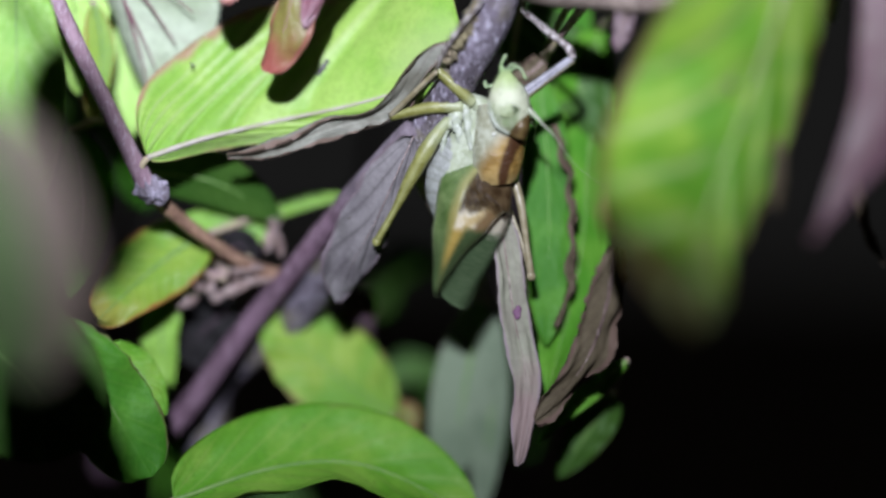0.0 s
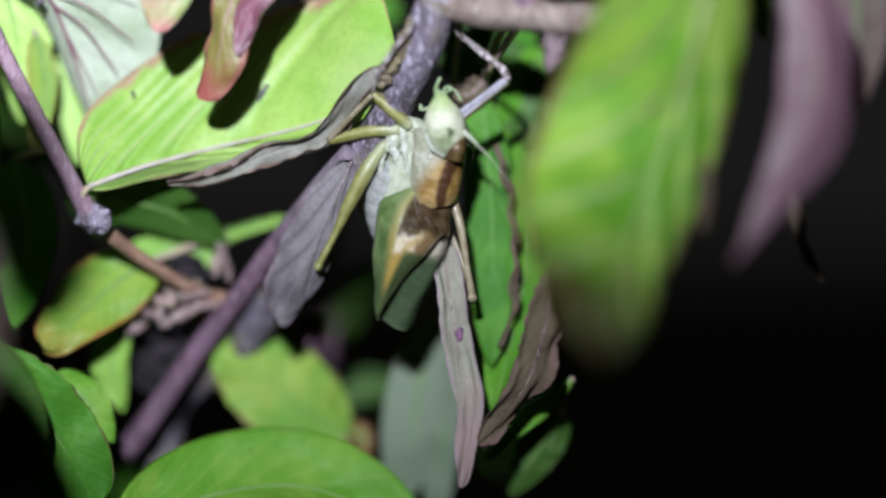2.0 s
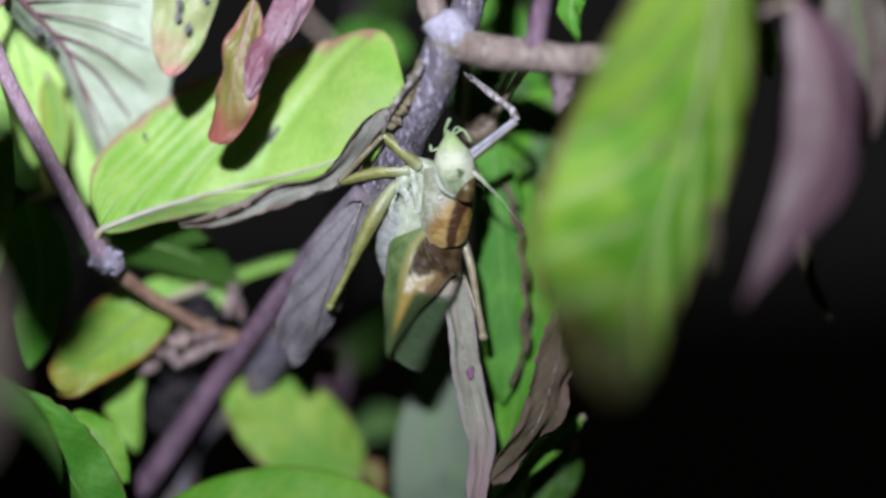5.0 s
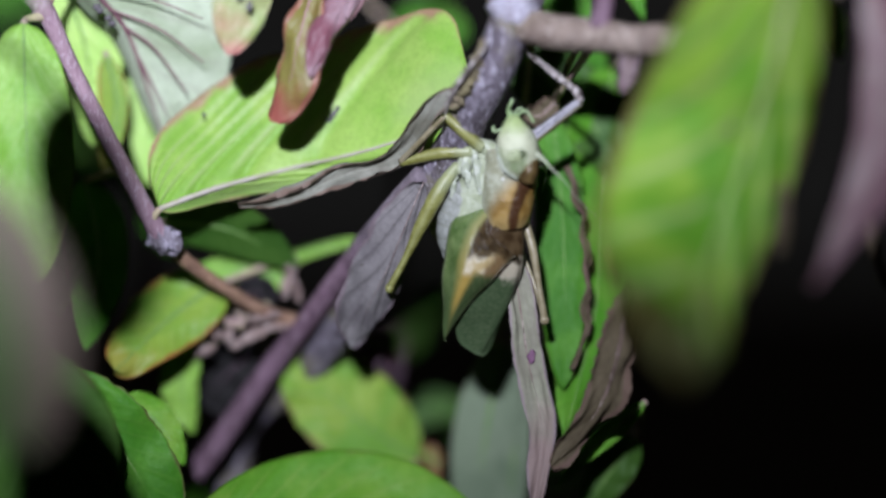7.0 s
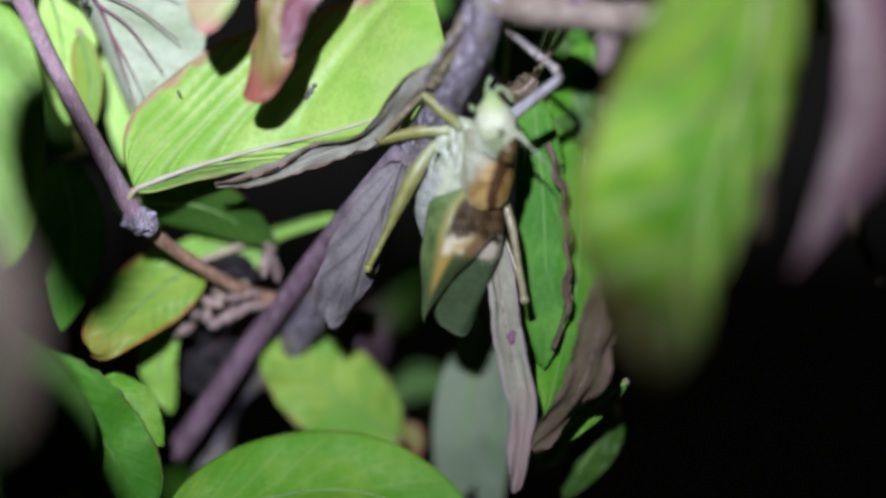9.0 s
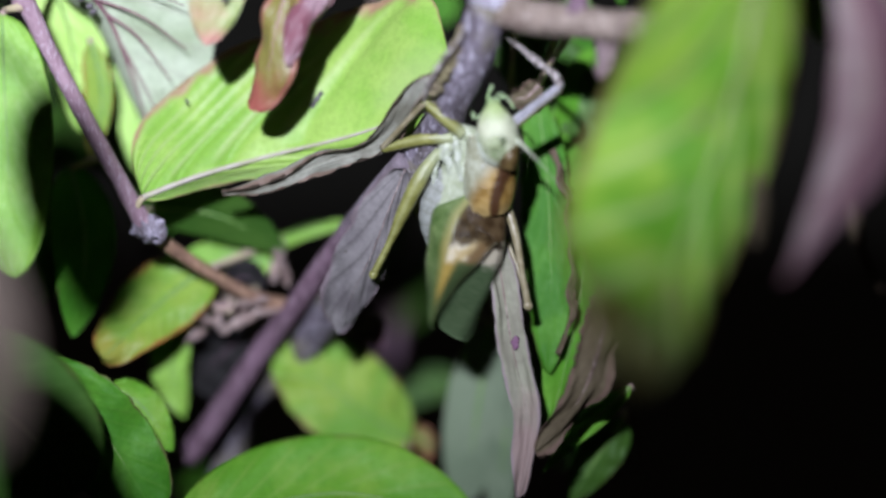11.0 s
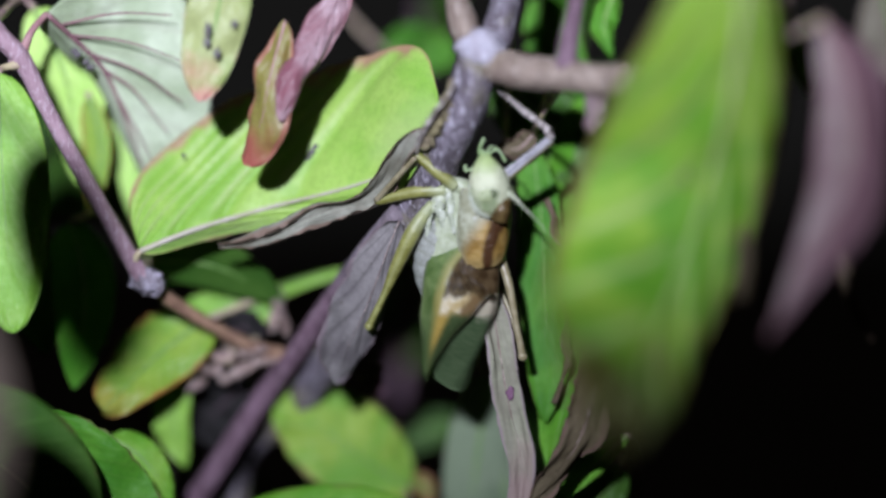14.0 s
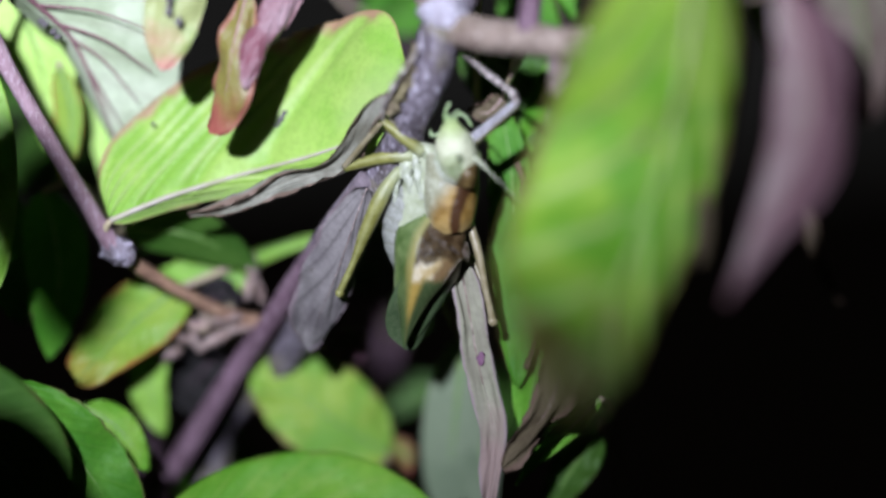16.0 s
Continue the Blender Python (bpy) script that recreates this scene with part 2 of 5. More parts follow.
def leaf(parent, material, mid, normals, plus, minus, label="", stalk=None, stalk_material=None, rib=0.35, rib_side=1, name="leaf", rib_material=None, **shape):
    """A whole leaf: the blade, a raised midrib under or on it and, where it is seen or needed, the stalk that holds it."""
    verts, faces, attrs = leaf_shape(mid, normals, plus, minus, **shape)
    ob = part(name, verts, faces, material, parent, label, origin=mid[0], attrs=attrs)
    if rib:
        path = smooth_path(mid, 12)
        t = unit(np.gradient(path, axis=0))
        n0 = np.stack([np.interp(np.linspace(0, 1, 12), np.linspace(0, 1, len(normals)), np.array([unit(q) for q in normals])[:, k]) for k in range(3)], 1)
        n0 = unit(n0 - t * np.sum(n0 * t, 1)[:, None])
        v2, f2, a2 = tube(path - n0 * rib * 0.45 * rib_side, [rib, rib * 0.75, rib * 0.5, rib * 0.15], 8, 30)
        part("midrib", v2, f2, rib_material or GREEN_RIB, ob, "", origin=mid[0], attrs=a2)
    if stalk:
        v2, f2, a2 = tube([*stalk, mid[0]], [0.8, 0.5, 0.45], 8, 16)
        part("leaf_stalk", v2, f2, stalk_material or STALK, ob, "", origin=mid[0], attrs=a2)
    return ob


GREEN_RIB = plain_material("green_rib", (0.13, 0.26, 0.06), (0.2, 0.32, 0.09), 0.5, 500)
STALK = plain_material("leaf_stalk", (0.3, 0.2, 0.2), (0.42, 0.36, 0.22), 0.5, 500)

# ---- ground ----
SOIL = plain_material("soil", (0.05, 0.035, 0.022), (0.09, 0.065, 0.04), 0.9, 30, 0.2, 0.8)
gv, gf = [], []
steps = np.r_[-60, -20, -6, -2, np.linspace(-1.0, 1.0, 41), 2, 6, 20, 60]
for gy in steps:
    for gx in steps:
        gv.append((gx * 1000, gy * 1000, -520 + 14 * noise.noise(Vector((gx * 4, gy * 4, 0))) * (abs(gx) < 3 and abs(gy) < 3)))
ground = part("ground", gv, grid_faces(len(steps), len(steps)), SOIL, origin=(0, 0, -520))
tagged(ground, "dark bare soil under the shrub at night", "ground", "", "structure")

# ---- the shrub ----
BARK = bark_material("grey_bark", (0.16, 0.135, 0.165), (0.43, 0.4, 0.47), (0.045, 0.034, 0.04), moss_amount=0.4, pitted=0.55, scale=1.2)
SIDE_BARK = bark_material("tan_bark", (0.25, 0.195, 0.16), (0.38, 0.32, 0.28), (0.12, 0.085, 0.07), moss_amount=0.1, scale=0.8)
PURPLE_BARK = bark_material("purple_bark", (0.16, 0.095, 0.13), (0.25, 0.17, 0.21), (0.08, 0.045, 0.062), moss_amount=0.0, scale=0.9, pitted=0.15)
STEM_BARK = bark_material("young_bark", (0.33, 0.22, 0.26), (0.45, 0.35, 0.4), (0.25, 0.155, 0.19), moss_amount=0.05, scale=1.3, pitted=0.12)
WEATHERED = bark_material("weathered_purple_bark", (0.16, 0.095, 0.13), (0.25, 0.17, 0.21), (0.08, 0.045, 0.062), moss_amount=0.0, scale=0.9, pitted=0.15, greyed=(0.21, 0.175, 0.2))
TWIG_BARK = bark_material("brown_twig_bark", (0.32, 0.19, 0.12), (0.42, 0.28, 0.19), (0.18, 0.1, 0.07), moss_amount=0.1, scale=1.2)
NODE_BARK = bark_material("node_bark", (0.3, 0.27, 0.33), (0.46, 0.43, 0.5), (0.1, 0.08, 0.09), moss_amount=0.0, scale=1.5)
PALE_BARK = bark_material("peeled_bark", (0.38, 0.36, 0.43), (0.56, 0.54, 0.62), (0.25, 0.22, 0.25), moss_amount=0.0, scale=1.5)
CRUST = bark_material("crusted_bark", (0.25, 0.2, 0.13), (0.45, 0.38, 0.28), (0.07, 0.05, 0.035), moss_amount=0.5, scale=1.6)
DRY = bark_material("dry_bud_scale", (0.26, 0.185, 0.165), (0.5, 0.4, 0.38), (0.09, 0.055, 0.05), moss_amount=0.0)

shrub = thing("dogwood_shrub", (-30, 75, -520), "dogwood shrub with yellow-green leaves and grey and purple stems", "shrub")


def stem(name, points, radii, material, label="", sides=18, count=90, rough=0.12, seed=0.0, parent=None, **more):
    v, f, a = tube(points, radii, sides, count, rough, seed=seed, **more)
    return part(name, v, f, material, parent or shrub, label, origin=points[0], attrs=a)


FORK = (8.9, -19.0, 29.4)
stem("branch", [(-30, 75, -522), (-28, 50, -250), (-22, 26, -90), (-30.9, 22.0, -33.1), (-19.1, 14.0, -17.4), (-10.4, 3.0, -5.5), (-4.8, -4.0, 4.0), (1.0, -10.0, 12.5), (5.5, -16.0, 21.1), FORK],
     [7, 6, 5, 4, 3.8, 4.3, 3.9, 3.0, 2.5, 2.8], BARK, "thick branch with rough grey-brown bark", 26, 260, 0.2, 1.0)
stem("branch", [(8.9, -19.0, 27.7), (6.7, -19.5, 33.3), (4.8, -21.0, 41.0), (-0.5, -26.0, 55.7)], [2.2, 1.5, 1.3, 1.0], SIDE_BARK, "forked upper branch, tan bark", 18, 70, 0.15, 2.0)
stem("branch", [(8.9, -19.0, 27.7), (11.5, -18.0, 34.0), (13.1, -16.0, 42.0), (14.5, -12.0, 57.6)], [2.2, 1.9, 1.8, 1.5], BARK, "", 18, 70, 0.15, 3.0)
stem("branch", [(9.0, -18.5, 28.7), (13.3, -21.0, 27.3), (19.3, -24.0, 26.4), (26.4, -27.0, 25.7), (36.3, -33.0, 28.9), (62, -36, 62), (70, -40, 100)],
     [2.4, 1.9, 1.75, 1.8, 1.6, 1.5, 1.3], SIDE_BARK, "side branch with smooth tan bark", 18, 120, 0.1, 4.0)
stem("bark_ridge", [(5.6, -19.0, 26.5), (4.1, -18.5, 22.6), (2.2, -17.6, 19.8), (1.0, -16.6, 18.2)], [0.6, 0.85, 0.85, 0.6], CRUST, "crusty ochre-brown bark ridge", 18, 160, 1.1, 21.0, grain=4.5)
v, f, a = blob((9.0, -20.6, 29.8), (0.08, -0.25, 1), 3.0, 2.4, 1.3, rough=0.5, taper=-0.35)
part("bark_scar", v, f, PALE_BARK, shrub, "pale peeled scar where the branch forks", attrs=a)
stem("twig", [(19.3, -24.5, 26.4), (19.8, -25.0, 30.5), (21.2, -26.0, 37.3), (22.8, -28.0, 49.3)], [1.5, 1.05, 1.0, 0.8], PURPLE_BARK, "short upright purple twig", 14, 50, 0.1, 5.0)
v, f, a = blob((19.3, -24.0, 26.4), unit(np.array((26.4, -27.0, 25.7)) - np.array((13.3, -21.0, 27.3))), 0.7, 2.05, 2.05, rough=0.2)
part("node", v, f, SIDE_BARK, shrub, attrs=a)

stem("stem", [(-26, 76, -522), (-36, 40, -250), (-40, 20, -95), (-39.5, 13.0, -39.1), (-34.2, 12.0, -31.0), (-24.6, 9.0, -17.3), (-18.3, 6.0, -9.3), (-11.9, 0.0, -0.8), (-6.3, -6.0, 5.9), (-2.5, -10.0, 10.0)],
     [5, 4, 3.4, 3.1, 2.9, 2.2, 1.8, 1.7, 1.7, 1.3], WEATHERED, "straight smooth purple stem", 18, 200, 0.08, 6.0)
stem("twig", [(-19.8, 8.0, -10.2), (-24.2, 6.0, -8.9), (-28.4, 3.0, -6.3), (-33.8, -1.0, -2.3), (-37.2, -5.0, 1.2)], [1.1, 0.95, 0.9, 0.95, 1.1], TWIG_BARK, "thin brown twig", 14, 60, 0.1, 7.0)
stem("stem", [(-37.2, -5.2, 0.9), (-39.0, -7.0, 4.7), (-44.7, -9.0, 16.0), (-49.2, -11.0, 25.5), (-51.6, -12.0, 30.9), (-55.1, -13.0, 35.4), (-60.6, -16.0, 46.9)],
     [1.3, 1.15, 1.1, 1.05, 1.35, 1.05, 0.9], STEM_BARK, "smooth young stem, purple-brown with pale bloom", 16, 110, 0.06, 8.0)
v, f, a = blob((-36.9, -5.8, 1.1), (0.6, 0, -0.5), 2.6, 1.6, 1.6, rough=0.95, rings=22, sides=24)
node_ob = part("node", v, f, NODE_BARK, shrub, "knobby grey joint of the stem", attrs=a)
for cx, cy, ax in ((222, 488, (-0.7, -0.3, -0.4)), (268, 478, (0.8, -0.5, 0.3)), (250, 500, (0.2, -0.8, -0.6))):
    v, f, a = blob(np.array((-37.3, -6.2, 1.5)) + (np.array((cx - 240, 0, 482 - cy)) * 0.055), ax, 1.35, 0.8, 0.75, rough=0.6, taper=0.3)
    part("bud", v, f, NODE_BARK, node_ob, attrs=a)
v, f, a = blob((-51.8, -12.0, 30.6), (0.5, 0, -0.8), 1.5, 1.35, 1.35, rough=0.3)
part("node", v, f, STEM_BARK, shrub, attrs=a)

# withered bud cluster on the twig
SCALES = [((-21.2, 7.0, -1.9), (0.1, -0.2, 1), 1.7, 1.5), ((-21.5, 7.0, -4.8), (0.25, 0, 1), 2.3, 0.8), ((-20.4, 8.0, -5.5), (-0.2, 0, 1), 2.2, 0.7), ((-24.6, 5.5, -9.3), (1, -0.2, 0.15), 2.4, 1.1),
          ((-25.8, 6.0, -11.8), (0.9, 0, 0.35), 2.2, 1.2), ((-29.6, 6.5, -11.5), (0.3, 0, 1), 1.6, 1.0), ((-31.9, 6.5, -11.2), (-0.5, -0.2, 0.8), 1.6, 1.2), ((-32.9, 6.5, -13.9), (0.9, 0, 0.3), 1.8, 1.0),
          ((-28.1, 7.5, -12.9), (0.8, 0, 0.4), 1.8, 0.8), ((-23.1, 6.5, -10.8), (0.9, 0, 0.1), 2.0, 0.8)]
for c0, ax, ln, wd in SCALES:
    v, f, a = blob(c0, ax, ln, wd, wd * 0.8, rough=0.9, taper=0.55)
    part("bud", v, f, DRY, shrub, "withered brown bud scales", attrs=a)

# ---- leaves ----
LIME = leaf_material("lime_leaf", (0.16, 0.38, 0.04), (0.31, 0.46, 0.065), (0.38, 0.47, 0.2), (0.3, 0.2, 0.1), 0.93, rough=0.55, spec=0.3)
# brown margin; darkened tip also paints the fade out of the lamp beam
NEAR_LIME = leaf_material("browning_dim_tip_leaf", (0.105, 0.3, 0.022), (0.24, 0.4, 0.045), (0.44, 0.52, 0.22), (0.13, 0.075, 0.035), 0.9, rough=0.55, spec=0.18, vein_amount=0.5, tip=(0.07, 0.06, 0.018), tip_from=0.8)
SIDE_GREEN = leaf_material("mid_green_leaf", (0.075, 0.27, 0.02), (0.13, 0.34, 0.034), (0.2, 0.4, 0.07), (0.2, 0.3, 0.06), 0.98, rough=0.5, spec=0.14, vein_amount=0.12, vein_relief=0.12)
GREEN = leaf_material("green_leaf", (0.05, 0.2, 0.015), (0.09, 0.27, 0.026), (0.16, 0.34, 0.06), (0.12, 0.08, 0.04), 0.96, rough=0.5, vein_amount=0.15, spec=0.15)
FRESH = leaf_material("fresh_green_leaf", (0.12, 0.34, 0.025), (0.21, 0.4, 0.05), (0.3, 0.44, 0.1), (0.2, 0.3, 0.06), 0.98, rough=0.5, spec=0.2)
# dark green, chosen partly to stand for shade on dim leaves
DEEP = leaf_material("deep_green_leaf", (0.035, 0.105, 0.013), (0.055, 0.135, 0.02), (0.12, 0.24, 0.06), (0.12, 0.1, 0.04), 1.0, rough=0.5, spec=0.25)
PALE_LIME = leaf_material("pale_lime_leaf", (0.4, 0.68, 0.12), (0.52, 0.74, 0.2), (0.54, 0.72, 0.34), (0.4, 0.5, 0.2), 1.0, spots=0.1, vein_amount=0.2)
BRIGHT = leaf_material("bright_leaf", (0.2, 0.43, 0.05), (0.28, 0.5, 0.085), (0.34, 0.5, 0.14), (0.3, 0.3, 0.1), 1.0, spec=0.25, spots=0.1, vein_amount=0.2)
YELLOW = leaf_material("yellowing_leaf", (0.16, 0.35, 0.04), (0.27, 0.41, 0.055), (0.26, 0.36, 0.1), (0.4, 0.13, 0.045), 0.9, tip=(0.3, 0.3, 0.05))
UNDER = leaf_material("leaf_underside", (0.4, 0.48, 0.31), (0.57, 0.64, 0.48), (0.32, 0.29, 0.24), (0.4, 0.36, 0.32), 0.97, rough=0.55, vein_amount=0.22, spots=0.6, spec=0.3)
BIG = leaf_material("broad_lime_leaf", (0.25, 0.47, 0.07), (0.35, 0.53, 0.115), (0.46, 0.56, 0.24), (0.42, 0.21, 0.16), 0.9, vein_amount=0.5, vein_width=0.2, spec=0.3, spots=0.25, vein_relief=0.4)
PINK_TIP = leaf_material("pink_tipped_leaf", (0.27, 0.36, 0.1), (0.36, 0.4, 0.17), (0.4, 0.4, 0.22), (0.5, 0.25, 0.2), 1.0, tip=(0.6, 0.26, 0.24), tip_from=0.88, spots=0.8, vein_amount=0.12)
RED = leaf_material("red_leaf", (0.28, 0.12, 0.055), (0.22, 0.2, 0.05), (0.3, 0.11, 0.08), (0.33, 0.12, 0.09), 0.8, tip=(0.34, 0.1, 0.075), tip_from=0.85, spots=0.5, vein_amount=0.1, patch=0.45)
ROSE = leaf_material("rose_leaf", (0.2, 0.06, 0.085), (0.4, 0.28, 0.31), (0.3, 0.1, 0.12), (0.2, 0.09, 0.1), 0.82, rough=0.42, vein_amount=0.35, spots=0.9)
MAUVE_DRY = leaf_material("dry_mauve_leaf", (0.16, 0.11, 0.12), (0.26, 0.19, 0.2), (0.14, 0.1, 0.1), (0.2, 0.12, 0.13), 0.9, rough=0.6)
MAUVE = leaf_material("mauve_leaf", (0.27, 0.165, 0.18), (0.34, 0.27, 0.25), (0.4, 0.3, 0.32), (0.2, 0.09, 0.13), 0.88, rough=0.45, vein_amount=0.35, minus=(0.25, 0.13, 0.16))
GREYLEAF = leaf_material("grey_green_leaf", (0.16, 0.22, 0.135), (0.23, 0.29, 0.19), (0.28, 0.33, 0.25), (0.3, 0.32, 0.24), 0.97, rough=0.55, spec=0.3, spots=0.15)
DEAD = leaf_material("dead_leaf", (0.23, 0.22, 0.165), (0.31, 0.32, 0.23), (0.27, 0.23, 0.24), (0.28, 0.22, 0.23), 0.86, tip=(0.29, 0.215, 0.195), tip_from=0.7, rough=0.65, spec=0.25, spots=0.7, thin=0.12, vein_amount=0.12, vein_relief=0.1)
FADED = leaf_material("faded_mauve_leaf", (0.08, 0.07, 0.075), (0.185, 0.17, 0.17), (0.06, 0.05, 0.055), (0.16, 0.12, 0.135), 0.88, rough=0.65, spec=0.25, vein_amount=0.4, spots=0.5, thin=0.1)
# near-black, far darker than the other leaf colours
DUSKY = leaf_material("blackish_leaf", (0.006, 0.006, 0.006), (0.011, 0.01, 0.01), (0.014, 0.011, 0.013), (0.03, 0.018, 0.028), 0.85, rough=0.6, spec=0.12, thin=0.06)
DRY_EDGE = leaf_material("dry_leaf_edge", (0.12, 0.115, 0.085), (0.25, 0.25, 0.205), (0.14, 0.1, 0.08), (0.16, 0.1, 0.075), 0.85, rough=0.6, spec=0.3, thin=0.1)
BROWN = leaf_material("brown_dead_leaf", (0.07, 0.054, 0.03), (0.115, 0.092, 0.056), (0.08, 0.055, 0.045), (0.14, 0.09, 0.07), 0.8, rough=0.7, spec=0.2, thin=0.1)
RUSSET = leaf_material("russet_leaf", (0.22, 0.14, 0.13), (0.26, 0.24, 0.18), (0.16, 0.12, 0.1), (0.16, 0.12, 0.1), 0.9, rough=0.6, spec=0.25)
NEAR_RUSSET = leaf_material("half_russet_leaf", (0.05, 0.085, 0.028), (0.08, 0.115, 0.04), (0.1, 0.1, 0.06), (0.12, 0.09, 0.07), 0.9, rough=0.6, spec=0.25, minus=(0.12, 0.085, 0.07), thin=0.1)
OCHRE = leaf_material("ochre_leaf", (0.42, 0.26, 0.07), (0.34, 0.22, 0.1), (0.3, 0.2, 0.1), (0.2, 0.12, 0.06), 0.8, rough=0.6)
DARK_SPECK = plain_material("dark_speck", (0.06, 0.05, 0.05), (0.12, 0.11, 0.12), 0.5)
SPOT = plain_material("purple_spot", (0.13, 0.05, 0.11), (0.18, 0.09, 0.14), 0.6)
VEIN = plain_material("purple_vein", (0.16, 0.07, 0.09), (0.24, 0.13, 0.14), 0.5)
RED_RIB = plain_material("purple_rib", (0.26, 0.13, 0.14), (0.34, 0.2, 0.2), 0.5)
DUSTY_RIB = plain_material("dusty_rib", (0.34, 0.32, 0.22), (0.42, 0.38, 0.33), 0.55)
PALE_RIB = plain_material("pale_rib", (0.36, 0.42, 0.18), (0.44, 0.44, 0.26), 0.5)

# the broad leaf beside the insect
big_leaf = leaf(shrub, BIG, [(-37.3, -8.0, 5.3), (-30.3, -6.0, 8.0), (-20.5, -4.5, 10.7), (-9.1, -7.0, 13.3), (4.0, -13.0, 17.3)], [(0.1, -1, 0.35), (0.05, -1, 0.3), (0, -1, 0.3)],
                3.4, 18.0, "broad yellow-green leaf with arched veins and reddish margin", base=0.5, tip=0.34, minus_ends=(0.34, 0.12), fold=(-10, 6), curl=(-45, -16), wave=1.1, veins=8.5, gather=2.2, relief=0.75, rows=120, half=28,
                rib=0.42, rib_side=0.2, rib_material=DUSTY_RIB, seed=2.0, rise=0.85, arch=1.7, stalk=[(-38.3, -6.0, 2.4), (-38.1, -7.5, 4.1)])
v, f, a = leaf_shape([(-27.0, -7.2, 5.9), (-21.1, -7.6, 6.9), (-13.8, -8.0, 9.6), (-6.5, -9.5, 12.3), (-2.1, -13.0, 16.3), (0.8, -16.0, 18.7), (3.6, -15.0, 19.2)], [(0, -0.9, -0.4), (0.2, -0.8, -0.5), (-0.2, -0.9, 0.2)], 1.9, 2.0,
                     base=0.9, tip=0.4, fold=(20, 10), curl=(60, 45), wave=1.3, seed=8.0, ragged=0.7, rows=90)
part("dry_margin", v, f, DRY_EDGE, big_leaf, "curled dry grey-brown leaf margin", attrs=a)
for c0, ax, ln in (((-14.7, -3.5, 17.9), (0.5, 0, 0.9), 0.95), ((-15.5, -3.4, 17.2), (-0.6, 0, 0.5), 0.6), ((-14.1, -3.4, 18.8), (0.8, 0, 0.5), 0.35), ((-32.0, -3.6, 18.0), (1, 0, 0.3), 0.22)):
    v, f, a = blob(c0, ax, ln, 0.32, 0.18, rough=0.9)
    part("speck", v, f, DARK_SPECK, big_leaf, "", attrs=a)

# leaf seen from below, with purple veins
under = leaf(shrub, UNDER, [(-48.8, -9.0, 36.9), (-45.9, -5.0, 33.6), (-42.6, -2.6, 29.5), (-40.1, 0.5, 21.9), (-37.7, 4.0, 12.6)], [(0.1, -1, 0.1), (0, -1, 0.15), (0, -1, 0.1)], 4.5, 14.5,
             "pale leaf underside with purple veins", base=0.4, tip=0.7, fold=(-40, 0), curl=(-30, 0), wave=0.3, veins=7, relief=0.1, rib=0.4, rib_side=-0.8,
             rib_material=VEIN, stalk=[(-51.6, -12.0, 31.0), (-50.4, -11.0, 34.4)], stalk_material=RED_RIB, seed=5.0)
for k, (p, q, r) in enumerate((((-47.4, -7.2, 35.5), (-40.0, -7.0, 36.9), (-32.5, -6.8, 36.5)), ((-46.2, -6.0, 34.2), (-38.9, -5.6, 33.2), (-31.9, -5.0, 30.6)), ((-44.4, -4.5, 31.9), (-37.8, -4.0, 29.3), (-32.0, -2.9, 24.9)),
                               ((-42.4, -3.2, 29.6), (-38.6, -2.4, 26.7), (-34.5, -0.6, 20.9)), ((-41.0, -1.6, 25.7), (-39.1, -0.4, 21.8), (-37.2, 1.2, 17.4)))):
    v, f, a = tube([p, q, r], [0.2, 0.15, 0.08], 8, 16)
    part("vein", v, f, VEIN, under, "", attrs=a)
for cx, cy in ((118, 78), (124, 84), (139, 98), (146, 108)):
    v, f, a = blob(np.array((-45.4, -5.8, 31.6)) + np.array(((cx - 125) * 0.073, 0, (85 - cy) * 0.073)), (1, 0, 0.4), 0.55, 0.45, 0.4, rough=0.3)
    part("speck", v, f, DARK_SPECK, under, "", attrs=a)

# hanging red and pink-tipped leaves
pink = leaf(shrub, PINK_TIP, [(-21.7, -23.0, 46.4), (-23.9, -21.5, 36.1), (-27.0, -20.0, 24.4)], [(0, -1, 0.1), (0.05, -1, 0.1)], 3.9, 3.9, "hanging yellow leaf with a pink tip and dark marks", base=0.6, tip=0.55,
     fold=(4, 6), curl=(-20, -25), wave=0.9, seed=3.0, relief=0.05, stalk=[(-0.5, -26.0, 55.7), (-9.6, -25.0, 55.5)])
for c0, ln in (((-25.2, -22.4, 33.2), 1.0), ((-25.4, -22.2, 31.7), 0.7), ((-24.2, -22.0, 30.3), 0.7), ((-21.9, -22.0, 33.9), 0.5)):
    v, f, a = blob(c0, (0.1, 0, 1), ln, 0.4, 0.15, rough=0.5)
    part("speck", v, f, DARK_SPECK, pink, "", attrs=a)
red = leaf(shrub, RED, [(-16.1, -17.0, 34.6), (-18.3, -18.0, 26.6), (-19.4, -17.5, 21.6), (-22.2, -15.5, 16.5)], [(0, -1, 0.1), (-0.1, -1, 0.1), (-0.2, -1, 0.2)], 2.7, 3.4, "hanging folded red leaf with green patches",
           base=0.6, tip=0.32, fold=(-10, 5), curl=(-25, -35), wave=0.9, seed=4.0, rib=0.2, rib_material=RED_RIB, relief=0.06)
v, f, a = leaf_shape([(-7.6, -14.0, 41.5), (-12.4, -16.5, 31.8), (-15.2, -18.5, 26.5), (-16.9, -18.6, 21.7)], [(0.3, -1, 0.1), (0.4, -1, 0.1), (0.3, -1, 0.2)], 2.6, 2.5, base=0.5, tip=0.6, fold=(-12, -8), curl=(-25, -20), wave=1.0, seed=44.0, relief=0.1)
part("folded_half", v, f, ROSE, red, "purple-pink folded half of the leaf", attrs=a)
